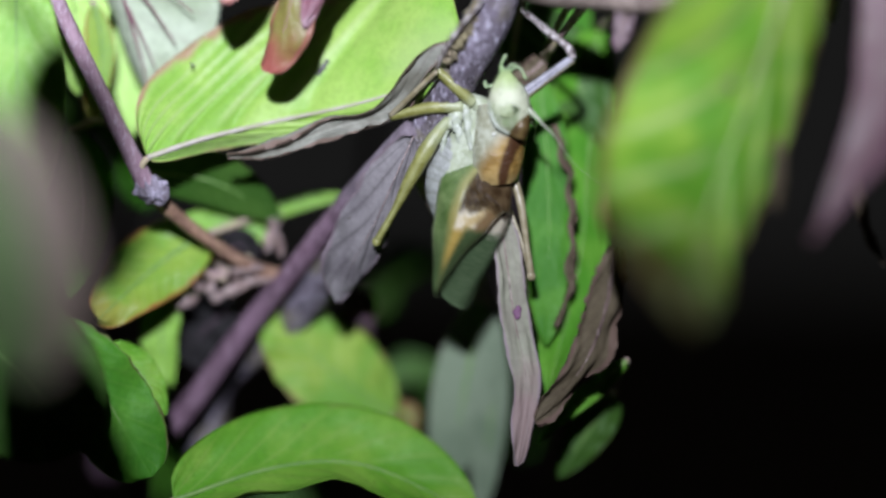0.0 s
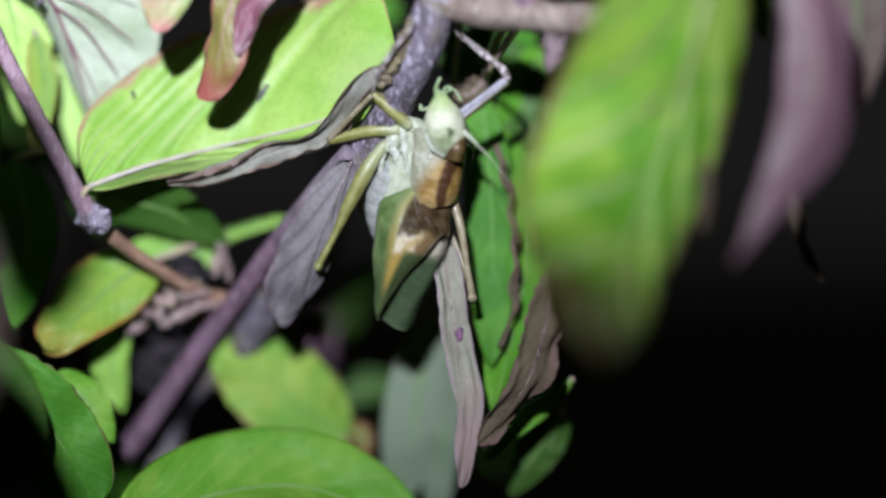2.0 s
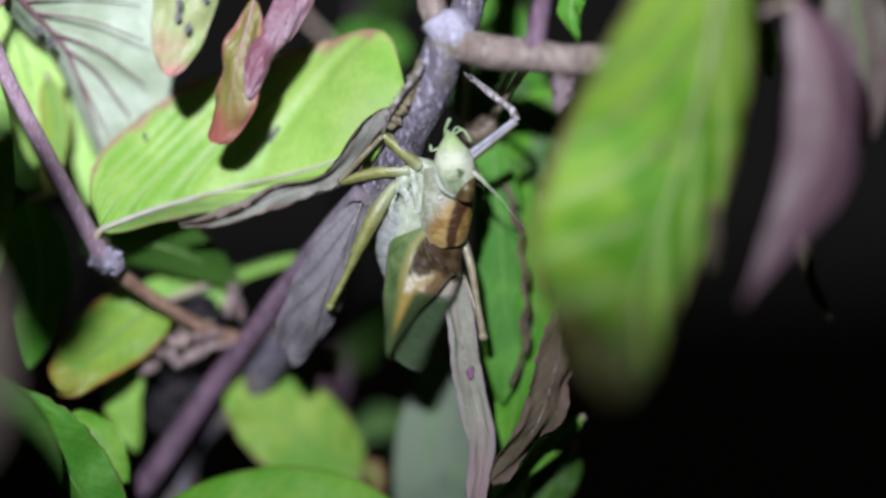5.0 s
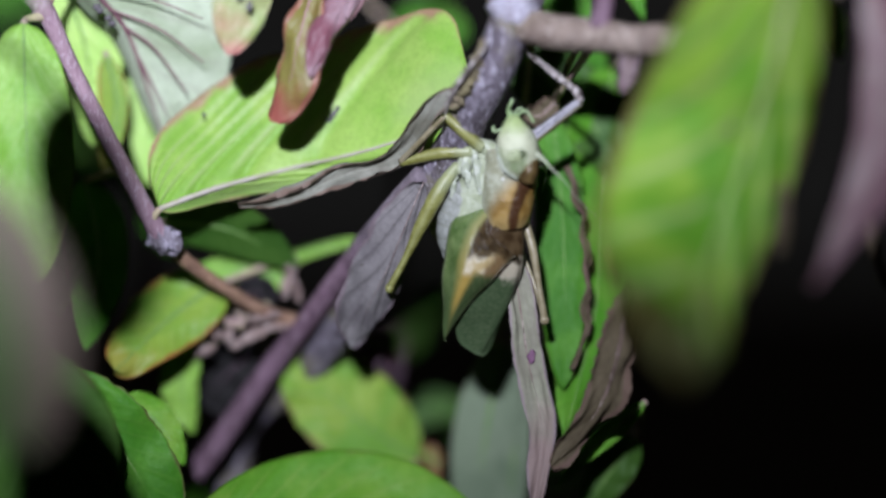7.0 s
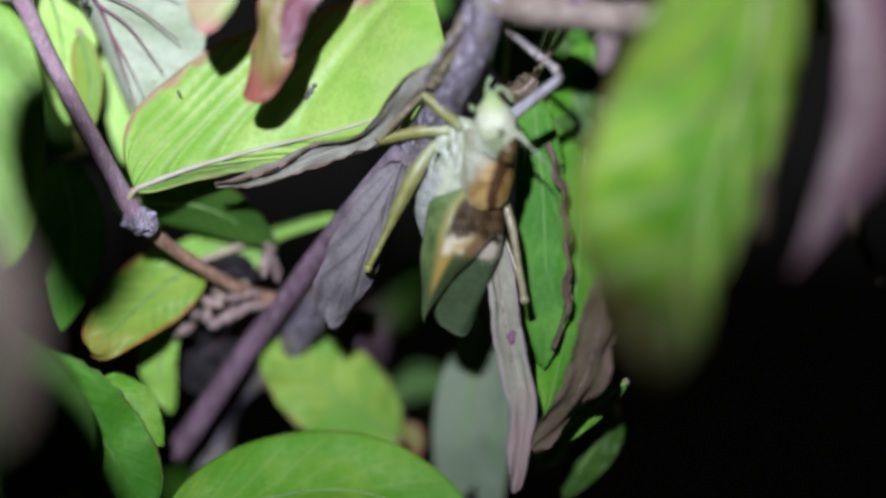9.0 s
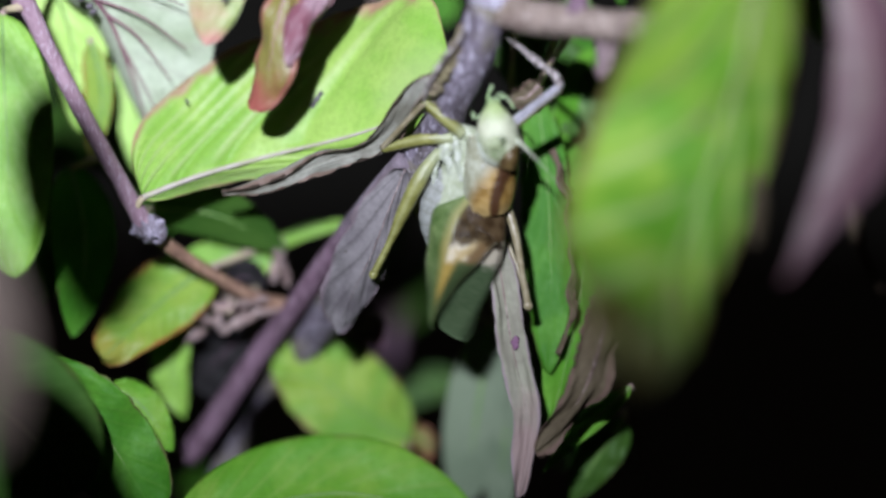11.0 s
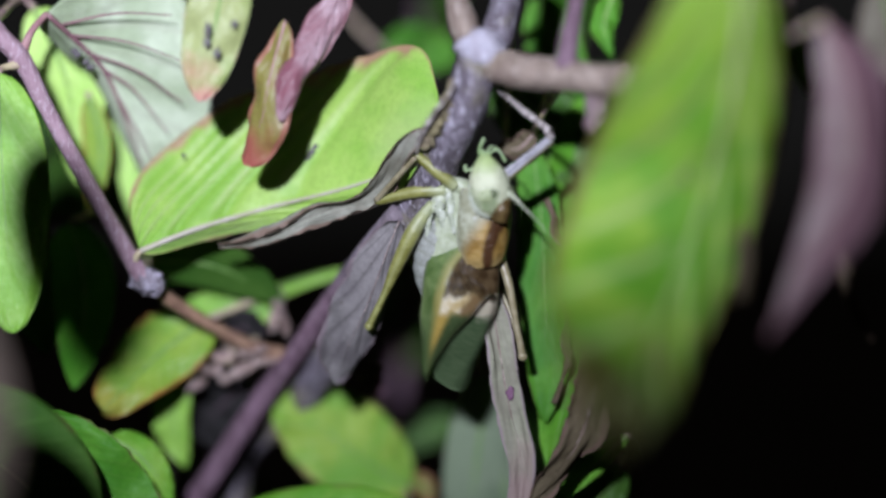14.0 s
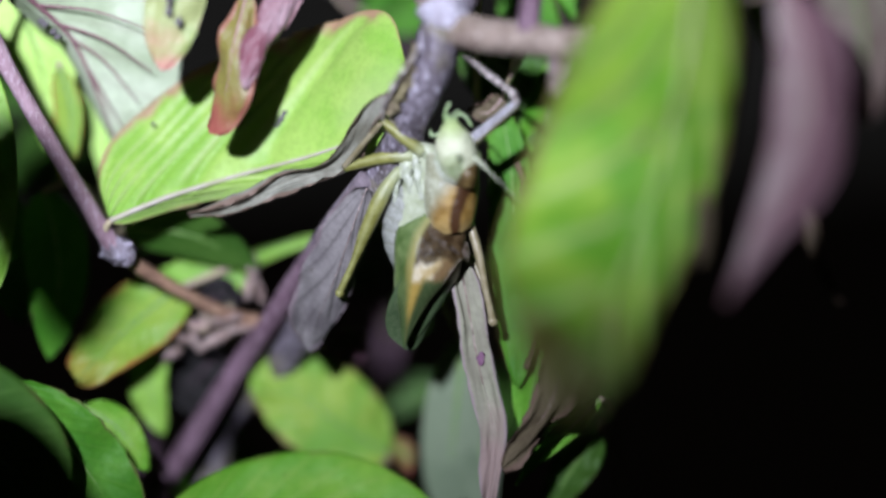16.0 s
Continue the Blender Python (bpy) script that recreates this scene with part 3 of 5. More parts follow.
v, f, a = tube([(-0.5, -26.0, 55.7), (-5.0, -16.0, 44.8), (-7.6, -14.0, 41.5)], [0.6, 0.5, 0.45], 8, 14)
part("leaf_stalk", v, f, RED_RIB, red, attrs=a)

# the large leaf close to the lens
NEAR_MID = [(38.9, -56.0, 42.3), (38.4, -53.0, 32.2), (37.4, -49.0, 23.2), (35.1, -45.0, 12.5), (31.6, -46.0, 2.9), (27.8, -56.0, -5.3), (24.5, -74.0, -13.7)]
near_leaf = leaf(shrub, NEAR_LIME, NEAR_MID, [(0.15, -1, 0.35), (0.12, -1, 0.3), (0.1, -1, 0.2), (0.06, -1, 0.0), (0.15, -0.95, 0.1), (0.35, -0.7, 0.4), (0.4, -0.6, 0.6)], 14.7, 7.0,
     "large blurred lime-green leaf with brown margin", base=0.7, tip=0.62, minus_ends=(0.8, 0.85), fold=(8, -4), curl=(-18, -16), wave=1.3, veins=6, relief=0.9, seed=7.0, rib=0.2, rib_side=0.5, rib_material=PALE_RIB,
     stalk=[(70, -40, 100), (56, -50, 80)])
v, f, a = leaf_shape([(44.3, -44.0, 32.9), (43.7, -43.0, 22.1), (42.0, -42.0, 12.4), (39.7, -42.0, 5.9), (38.6, -44.0, -0.5)], [(0.45, -1, 0), (0.5, -0.9, -0.1), (0.4, -0.9, -0.2)], 2.0, 2.6, base=0.3, tip=0.5, fold=(-10, -20), curl=(-20, -60), wave=1.2, seed=52.0, ragged=0.5)
part("dry_margin", v, f, BROWN, near_leaf, "brown rolled-back margin", attrs=a)
top_rib = smooth_path(NEAR_MID, 40)[:16]
v, f, a = tube(top_rib + np.array((0.1, -0.55, 0.1)), [0.4, 0.42, 0.3, 0.1], 10, 24)
part("midrib", v, f, PALE_RIB, near_leaf, "pale upper midrib", attrs=a)
leaf(shrub, MAUVE, [(48.2, -46.0, 30.9), (51.2, -48.0, 21.7), (49.6, -51.0, 10.9), (40.6, -53.0, -4.2)], [(0, -1, 0.2), (-0.1, -1, 0.1), (-0.2, -1, 0)], 4.7, 4.9, "hanging mauve leaf, underside outward", base=0.75, tip=1.35,
     fold=(-12, -16), curl=(-20, -24), wave=0.8, seed=9.0, rib=0.3, rib_material=RED_RIB, stalk=[(70, -40, 100), (45.0, -40.0, 35.3)])
leaf(shrub, RUSSET, [(56.3, -36.0, 36.0), (58.4, -35.0, 26.1), (58.5, -35.0, 14.1)], [(0, -1, 0.2), (0.1, -1, 0)], 4.4, 4, "faded russet and grey-green leaf", fold=(-8, 5), curl=(-20, -10), wave=1.0, seed=10.0,
     stalk=[(70, -40, 100), (68, -38, 70)])
leaf(shrub, BRIGHT, [(46.8, -28.0, 31.0), (48.0, -27.0, 27.0), (48.8, -26.5, 23.0)], [(0, -1, 0.2), (0, -1, 0)], 1.6, 1.5, "", seed=11.0, stalk=[(36.3, -33.0, 28.9), (42.7, -30.0, 35.0)])
leaf(shrub, BROWN, [(52.4, -24.0, 5.6), (53.7, -25.0, -1.3), (56.0, -26.0, -6.8)], [(0.5, -0.7, -0.5), (0.6, -0.7, -0.5)], 1.3, 1.2, "small shrivelled leaf tip", rib_material=DRY, seed=12.0, wave=0.6, ragged=0.4, stalk=[(62, -14, 26), (55, -20, 10)])

# small marks on the near leaf, and a pinkish withered leaf behind it
for c0, ln in (((29.7, -44.6, 4.2), 0.9), ((28.2, -44.4, 3.9), 0.5), ((23.9, -43.6, -3.8), 0.8), ((32.6, -46.5, 13.5), 0.4)):
    v, f, a = blob(c0, (0.6, 0, 0.8), ln, 0.45, 0.2, rough=0.6)
    part("speck", v, f, DARK_SPECK, near_leaf, "", attrs=a)
v, f, a = leaf_shape([(18.5, -43.5, 2.9), (18.8, -43.5, -1.0), (19.6, -43.0, -4.9)], [(0.1, -1, 0), (0.1, -1, 0)], 0.9, 1.3, wave=0.6, seed=46.0, ragged=0.4)
part("dry_margin", v, f, OCHRE, near_leaf, "ochre dry patch on the margin", attrs=a)
leaf(shrub, MAUVE_DRY, [(23.4, -26.0, 25.6), (22.9, -25.0, 22.5), (22.3, -24.0, 19.1)], [(-0.2, -1, 0.2), (-0.2, -1, 0)], 1.5, 1.4, "pinkish withered leaf", rib_material=DRY, wave=1.0, seed=47.0, ragged=0.4)

# leaves behind and to the side of the insect
leaf(shrub, SIDE_GREEN, [(23.7, 8.0, 25.3), (22.4, 5.0, 8.6), (20.7, 0.0, -7.6), (16.0, -5.0, -25.9)], [(0.25, -0.95, 0.1), (0.2, -0.95, 0.1), (0.2, -0.95, 0.0)], 7.2, 4.6, "long green hanging leaf", base=0.45, tip=0.8, fold=(4, -5), curl=(6, -10),
     wave=0.6, seed=13.0, relief=0.03, rib=0.2, rib_side=-0.4, stalk=[(26.4, -27.0, 25.7), (27.0, -10.0, 28.1)])
crinkled = leaf(shrub, GREEN, [(14.7, 1.0, 18.5), (15.9, 0.0, 8.5), (16.4, -2.0, -4.5), (16.0, -5.0, -18.7)], [(0.1, -1, 0.1), (0.1, -1, 0.1), (0.1, -1, 0.0)], 3.8, 3.2, "green leaf with dark crinkled margin", base=0.5, tip=0.6, fold=(-6, 4), curl=(-15, 10),
     wave=0.5, seed=14.0, ragged=0.4, relief=0.02, rib=0.15, stalk=[(19.3, -23.0, 26.5), (17.5, -8.0, 26.1)])
v, f, a = leaf_shape([(16.6, -2.5, 11.1), (17.6, -3.0, 8.8), (17.7, -3.8, 6.7), (18.9, -3.2, 4.8), (18.6, -3.0, 2.2), (19.5, -4.2, -0.3), (19.1, -3.6, -2.9), (19.7, -4.4, -5.6), (19.3, -4.0, -8.1), (19.5, -5.0, -10.4), (18.2, -5.0, -13.1), (17.2, -6.0, -16.0)], [(0.3, -1, 0.1), (0.6, -0.8, 0), (0.2, -1, 0.1), (0.6, -0.8, 0)], 0.32, 0.38, base=0.5, tip=0.8, fold=(15, 10), curl=(50, 40), wave=1.1, seed=53.0, ragged=0.6, rows=80)
part("dry_margin", v, f, BROWN, crinkled, "crinkled grey-brown margin", attrs=a)
leaf(shrub, DEEP, [(9.5, 8.0, 29.2), (13.9, 8.0, 24.5), (20.0, 6.0, 18.4), (25.3, 4.0, 8.6)], [(-0.2, -1, 0.4), (0, -1, 0.3)], 5.5, 5.5, "deep green leaf behind the branch", wave=1.0, seed=15.0, stalk=[(13.5, -16.0, 42.0), (8.6, 2.0, 31.7)])
leaf(shrub, GREEN, [(12.8, 3.0, 17.7), (14.5, 1.5, 14.5), (16.1, 0.5, 10.3)], [(0.2, -1, 0), (0.2, -1, 0)], 1.9, 1.6, "", seed=48.0, rows=30, half=7, wave=0.4, stalk=[(13.5, -16.0, 42.0), (11.3, 3.0, 20.2)])
leaf(shrub, GREEN, [(16.0, 14.0, 39.7), (18.6, 12.0, 30.7), (21.9, 8.0, 20.6)], [(0, -1, 0.3), (0, -1, 0.1)], 4.0, 4.0, "", seed=16.0, stalk=[(14.5, -12.0, 57.6), (15.5, 4.0, 46.5)])
leaf(shrub, GREEN, [(25.8, -20.0, 37.0), (24.3, -21.0, 32.8), (25.2, -22.0, 28.5)], [(0, -1, 0.3), (0.4, -1, 0)], 1.8, 1.6, "", seed=17.0, wave=0.8, stalk=[(22.8, -28.0, 49.3), (25.1, -24.0, 42.9)])
leaf(shrub, BROWN, [(15.2, -3.0, 19.9), (13.0, -2.5, 17.9), (10.2, -2.5, 18.4)], [(0, -1, 0.2), (0, -1, 0)], 1.8, 1.5, "small brown withered leaf", rib_material=DRY, seed=18.0, wave=0.9, ragged=0.4, stalk=[(19.3, -23.0, 26.5), (16.5, -10.0, 22.2)])
leaf(shrub, GREEN, [(-7.5, 34.0, 33.6), (-2.3, 34.0, 33.9), (3.6, 34.0, 32.5)], [(0, -1, 0.4), (0, -1, 0.3)], 3.6, 4.2, "", seed=19.0, base=0.4, tip=0.5, stalk=[(-16.2, 30.0, 45.3), (-12.5, 34.0, 38.8)])

# left side
leaf(shrub, BRIGHT, [(-53.6, -16.0, 28.8), (-52.9, -17.5, 13.7), (-51.6, -19.0, -4.6)], [(0.2, -1, 0.3), (0, -1, 0.2)], 5.9, 5.9, "bright green leaf", base=0.5, tip=0.6, fold=(5, 5), curl=(-15, -20), wave=0.6, seed=20.0, relief=0.05, rib=0.2, stalk=[(-51.0, -12.0, 30.3), (-53.4, -14.0, 29.6)])
leaf(shrub, PALE_LIME, [(-52.9, 1.0, 38.5), (-49.0, 3.0, 27.9), (-48.2, 5.0, 14.1)], [(-0.2, -1, 0.5), (0, -1, 0.4)], 4.4, 5.2, "", seed=21.0, stalk=[(-55.1, -13.0, 35.4), (-55.0, 2.0, 40.2)])
leaf(shrub, YELLOW, [(-45.8, 2.0, 26.3), (-44.8, 3.0, 19.4), (-46.5, 4.0, 9.4)], [(-0.2, -1, 0.4), (0, -1, 0.3)], 2.4, 1.8, "", seed=22.0, stalk=[(-50.4, 11.0, 31.9), (-49.4, 12.0, 30.4)])
leaf(shrub, PALE_LIME, [(-45.1, 10.0, 30.2), (-41.4, 10.0, 19.9), (-41.4, 10.0, 8.8)], [(0, -1, 0.4), (0, -1, 0.2)], 3.6, 3.6, "", seed=23.0, stalk=[(-50.9, 14.0, 37.0), (-48.4, 16.0, 34.0)])
leaf(shrub, GREEN, [(-58.5, 4.0, 9.4), (-54.6, 4.0, 1.6), (-52.9, 3.0, -9.2)], [(0, -1, 0.4), (0, -1, 0.2)], 6, 5, "", seed=24.0, stalk=[(-63.1, 0.0, 18.4), (-60.6, 3.0, 14.0)])
# turned off the lamp so that it looks shaded
leaf(shrub, GREEN, [(-48.9, 2.0, 9.3), (-47.0, 1.0, 1.6), (-47.0, 0.0, -6.0), (-48.5, 0.0, -13.7)], [(0.45, -0.8, -0.25), (0.45, -0.8, -0.3)], 5, 4.5, "deep green leaf made dim to look shaded", seed=25.0, stalk=[(-37.3, -4.0, 1.6), (-43.5, 2.0, 10.1)])
leaf(shrub, BRIGHT, [(-22.2, 9.0, -4.3), (-28.0, 9.0, -2.5), (-34.5, 9.0, -2.7)], [(0, -1, 0.2), (0, -1, 0.2)], 2.0, 2.8, "", base=0.3, tip=0.6, seed=57.0, wave=0.6, stalk=[(-21.9, 7.0, -5.5), (-21.7, 9.0, -4.7)])
leaf(shrub, YELLOW, [(-30.9, 6.0, -4.7), (-35.1, 4.0, -7.6), (-39.1, 1.0, -11.2), (-43.8, -4.0, -16.3)], [(-0.1, -1, 0.2), (-0.1, -1, 0.1), (-0.1, -1, 0)], 6.2, 5.0, "yellowing leaf with a red margin", base=0.3, tip=0.5, fold=(-4, 5), curl=(-16, -8), wave=1.0,
     seed=26.0, rib_side=-0.3, stalk=[(-21.9, 7.0, -5.5), (-21.7, 9.0, -1.7)])
leaf(shrub, BRIGHT, [(-34.5, 8.0, -12.5), (-36.5, 8.0, -18.1), (-35.0, 9.0, -25.9)], [(0.2, -1, 0.1), (0.2, -1, 0)], 3.0, 2.4, "", seed=27.0, wave=0.5, stalk=[(-27.4, 6.0, -10.5), (-31.5, 7.0, -10.0)])
leaf(shrub, BRIGHT, [(-24.4, 14.0, -2.7), (-18.5, 13.0, 0.1), (-11.3, 13.0, 1.4)], [(0, -1, 0.5), (0, -1, 0.3)], 1.3, 1.2, "", seed=28.0, stalk=[(-24.2, 6.0, -8.9), (-25.1, 10.0, -5.7)])
# dark green and tilted from the lamp to pass as shaded
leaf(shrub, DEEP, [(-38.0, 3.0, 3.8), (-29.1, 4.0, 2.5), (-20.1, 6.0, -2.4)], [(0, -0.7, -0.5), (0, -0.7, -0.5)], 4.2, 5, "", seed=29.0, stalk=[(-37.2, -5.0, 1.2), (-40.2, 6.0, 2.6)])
leaf(shrub, LIME, [(-3.9, 15.0, -30.1), (-10.9, 13.0, -25.0), (-16.4, 12.0, -20.2), (-21.7, 11.0, -14.1)], [(0, -1, 0.35), (0, -1, 0.3), (0, -1, 0.2)], 7.4, 6.6, "yellow-green leaf with a browned tip", base=0.45, tip=0.5, fold=(0, 5), curl=(-10, -15),
     wave=0.9, seed=30.0, ragged=0.35, stalk=[(-13.2, 16.0, -34.0), (-5.8, 16.0, -32.5)])
leaf(shrub, RED, [(-5.0, 17.0, -29.4), (-1.6, 15.0, -29.9), (-0.7, 15.0, -33.2)], [(0, -1, 0.2), (0.3, -1, 0)], 1.8, 1.8, "shrivelled red leaf", seed=31.0, wave=1.0, ragged=0.4, stalk=[(-6.0, 18.0, -34.4), (-6.0, 18.0, -32.0)])
leaf(shrub, DEEP, [(-8.3, 42.0, -27.4), (-1.8, 43.0, -24.5), (5.7, 44.0, -25.9)], [(0, -1, 0.4), (0, -1, 0.3)], 2.8, 2.6, "", seed=32.0, stalk=[(-13.6, 20.0, -34.6), (-11.6, 36.0, -30.4)])
leaf(shrub, GREYLEAF, [(7.9, 9.0, -13.3), (6.4, 11.0, -23.9), (4.1, 14.0, -38.8)], [(0, -1, 0.2), (0, -1, 0.3)], 4.8, 4.2, "pale grey-green hanging leaf", base=0.5, tip=0.5, fold=(-5, 0), curl=(-10, -10), seed=33.0, relief=0.06, stalk=[(-2.7, -3.0, 5.4), (4.2, 6.0, -5.9)])
leaf(shrub, FRESH, [(-32.8, -10.0, -39.4), (-19.5, -5.0, -35.4), (-7.6, -3.0, -35.3), (6.8, -5.0, -41.3)], [(0, -0.75, 0.75), (0, -0.7, 0.8), (0.1, -0.7, 0.7)], 7.6, 8.5, "broad cupped green leaf", base=0.4, tip=0.5, fold=(4, 6), curl=(40, 36), wave=0.8,
     seed=34.0, relief=0.25, rib_side=-0.4, stalk=[(-40, 20, -95), (-44, 6, -50)])
leaf(shrub, FRESH, [(-42.9, -4.0, -19.9), (-38.3, -4.0, -23.0), (-34.4, -4.0, -28.8)], [(0.1, -1, 0.3), (0.1, -1, 0.2)], 3.4, 2.6, "", seed=54.0, wave=0.8, stalk=[(-43.0, 22.0, -27.0), (-45.0, 8.0, -26.0)], stalk_material=GREEN_RIB)
leaf(shrub, SIDE_GREEN, [(26.7, -6.0, -20.3), (22.2, -5.0, -24.6), (18.1, -5.0, -28.2), (15.1, -5.0, -31.7)], [(0, -1, 0.4), (0, -1, 0.4)], 1.4, 1.3, "", seed=55.0, wave=0.5, stalk=[(30, 40, -40), (28, 10, -24)])
leaf(shrub, DEEP, [(26.4, 2.0, -25.8), (22.6, 3.0, -30.9), (18.8, 4.0, -37.3)], [(0, -1, 0.2), (0, -1, 0.2)], 3.0, 3.0, "", seed=58.0, wave=0.9, stalk=[(30, 40, -40), (27, 12, -26)])
leaf(shrub, GREYLEAF, [(9.5, 11.0, -13.7), (10.1, 12.0, -26.6), (8.8, 14.0, -43.3)], [(0.2, -1, 0.2), (0.2, -1, 0.3)], 2.6, 2.4, "", base=0.5, tip=0.5, seed=56.0, relief=0.1, stalk=[(-2.7, -3.0, 5.4), (6.2, 6.0, -5.9)])
# green darker than this leaf, to average in a shadow on it
leaf(shrub, GREEN, [(-50.0, -13.0, -15.3), (-43.1, -12.5, -23.7), (-35.7, -11.0, -36.2)], [(0.1, -1, 0.2), (0.25, -0.9, 0.1)], 6.2, 5.6, "", base=0.6, tip=0.4, seed=35.0, wave=1.2, ragged=0.3, stalk=[(-62.0, 6.0, -32.0), (-57.0, -6.0, -21.0)], stalk_material=GREEN_RIB)
# dark leaf added in place of a shadow across the leaf behind
leaf(shrub, DEEP, [(-63.9, -24.0, -13.9), (-53.2, -22.0, -20.8), (-43.1, -20.0, -31.5)], [(-0.1, -0.95, -0.05), (-0.1, -0.95, -0.05)], 11.0, 10.0, "deep green leaf made dim to look shaded", base=0.5, tip=0.5, seed=36.0, stalk=[(-75, 10, -60), (-66, -15, -35)])
leaf(shrub, NEAR_RUSSET, [(-45.8, -86.0, 7.0), (-41.8, -85.0, -0.4), (-39.8, -84.0, -9.0), (-40.0, -82.0, -19.4)], [(0.2, -1, 0.2), (0.2, -1, 0), (0.2, -0.8, -0.5)], 7.2, 4.8, "russet and green leaf close to the lens, out of focus", rib_material=DRY, base=0.5, tip=0.5, seed=37.0, stalk=[(-62, -60, 20), (-56, -84, 14)])

leaf(shrub, DUSKY, [(-27.8, 9.0, -11.4), (-31.0, 8.5, -9.2), (-34.8, 8.0, -10.7), (-35.6, 8.0, -13.1)], [(0.1, -1, 0.3), (0, -1, 0.4), (-0.2, -1, 0.2)], 2.6, 1.9, "purple-black leaf behind the twig", base=0.4, tip=0.45, curl=(30, 25), seed=49.0, wave=0.8, rib=0.15, rib_material=PURPLE_BARK, stalk=[(-22.5, 7.0, -9.5), (-26.1, 9.0, -11.6)])
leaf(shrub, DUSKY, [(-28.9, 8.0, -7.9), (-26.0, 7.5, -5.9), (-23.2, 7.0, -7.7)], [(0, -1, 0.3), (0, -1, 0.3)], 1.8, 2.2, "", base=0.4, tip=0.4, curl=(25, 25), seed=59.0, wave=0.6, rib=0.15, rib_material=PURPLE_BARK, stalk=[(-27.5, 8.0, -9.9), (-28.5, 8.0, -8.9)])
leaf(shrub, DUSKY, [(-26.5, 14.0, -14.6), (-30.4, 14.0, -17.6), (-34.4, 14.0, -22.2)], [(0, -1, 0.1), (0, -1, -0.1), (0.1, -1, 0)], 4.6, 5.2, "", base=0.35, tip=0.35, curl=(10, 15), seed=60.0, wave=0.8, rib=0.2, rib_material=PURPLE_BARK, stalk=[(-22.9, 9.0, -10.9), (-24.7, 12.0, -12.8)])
stem("twig", [(-35.0, 6.0, -31.7), (-36.5, 5.0, -28.5), (-38.5, 4.0, -25.4), (-40.0, 4.0, -23.9)], [1.1, 0.9, 0.75, 0.5], PURPLE_BARK, "", 12, 30, 0.1, 67.0)

# dim foliage further back
back_stems = [[(-58, 70, -522), (-56, 66, -200), (-48, 62, 0), (-40, 58, 110)], [(-14, 92, -522), (-18, 84, -200), (-8, 76, 0), (4, 70, 110)], [(30, 110, -522), (28, 104, -200), (20, 96, 0), (24, 92, 110)]]
back = thing("shrub", (-20, 90, -520), "dark leafy shrub dimly lit behind the dogwood", "shrub")
for k, line in enumerate(back_stems):
    stem("stem", line, [2.6, 2.0, 1.4, 1.0], PURPLE_BARK, "", 12, 60, 0.1, 60.0 + k, parent=back)
chance = random.Random(11)
for k in range(36):
    line = smooth_path(back_stems[k % 3], 60)
    root = line[int(chance.uniform(36, 59))]
    way = unit((chance.uniform(-1, 1), chance.uniform(-1, 0.2), chance.uniform(-0.7, 0.5)))
    start = root + way * chance.uniform(5, 10)
    size = chance.uniform(17, 26)
    drop = np.array((0, 0, -size * 0.25))
    faces_to = [(chance.uniform(-0.5, 0.5), -0.8, chance.uniform(-0.1, 0.9)), (chance.uniform(-0.4, 0.4), -0.9, chance.uniform(-0.3, 0.7))]
    leaf(back, DEEP if k % 5 else GREEN, [tuple(start), tuple(start + way * size * 0.5), tuple(start + way * size + drop)], faces_to,
         size * 0.3, size * 0.32, "", stalk=[tuple(root), tuple(root + way * 3)], seed=70.0 + k, rows=26, half=6, wave=1.0, rib=0.3)

# unseen leaf set near the lamp to cast shade on the left
leaf(shrub, GREEN, [(-42.5, -101, 40), (-40.5, -100, 31), (-38.5, -99, 21.5)], [(0, -1, 0.2), (0, -1, 0.1)], 4.4, 4.4, "unseen leaf added to shade the left side", base=0.45, tip=0.5, seed=38.0, wave=0.8, stalk=[(-62, -60, 20), (-52, -88, 42)])
stem("twig", [(-66, 10, -60), (-72, -20, -20), (-66, -45, 10), (-62, -60, 20), (-58, -75, 34)], [1.4, 1.2, 1.0, 0.9, 0.6], STEM_BARK, "", 12, 60, 0.06, 66.0)
stem("twig", [(-58, 70, -120), (-64, 40, -85), (-66, 10, -60)], [1.8, 1.6, 1.4], STEM_BARK, "", 12, 30, 0.06, 67.0)

# ---- dead leaves caught among the stems ----
dry_strip = thing("dead_leaf", (8.1, -8.5, 3.4), "narrow dry grey-mauve dead leaf hanging beneath the insect", "dead leaf")
strip = leaf(dry_strip, DEAD, [(8.1, -8.5, 3.4), (9.7, -10.0, -5.1), (11.1, -11.0, -14.6), (12.8, -12.0, -23.4), (11.6, -13.0, -33.9)], [(0, -1, 0.1), (0.3, -1, 0.1), (-0.1, -1, 0), (0.3, -1, 0)], 2.0, 2.1, name="blade", base=0.3, tip=0.35,
             fold=(15, 22), curl=(20, 25), wave=1.0, seed=40.0, ragged=0.3, relief=0.08, rib=0.2, rib_material=DRY)
v, f, a = blob((11.5, -11.4, -14.0), (0.1, 0, 1), 0.95, 0.42, 0.1, rough=0.8)
part("spot", v, f, SPOT, strip, "", attrs=a)
faded = thing("dead_leaf", (-2.5, -2.0, 10.5), "broad faded grey-mauve dead leaf against the purple stem", "dead leaf")
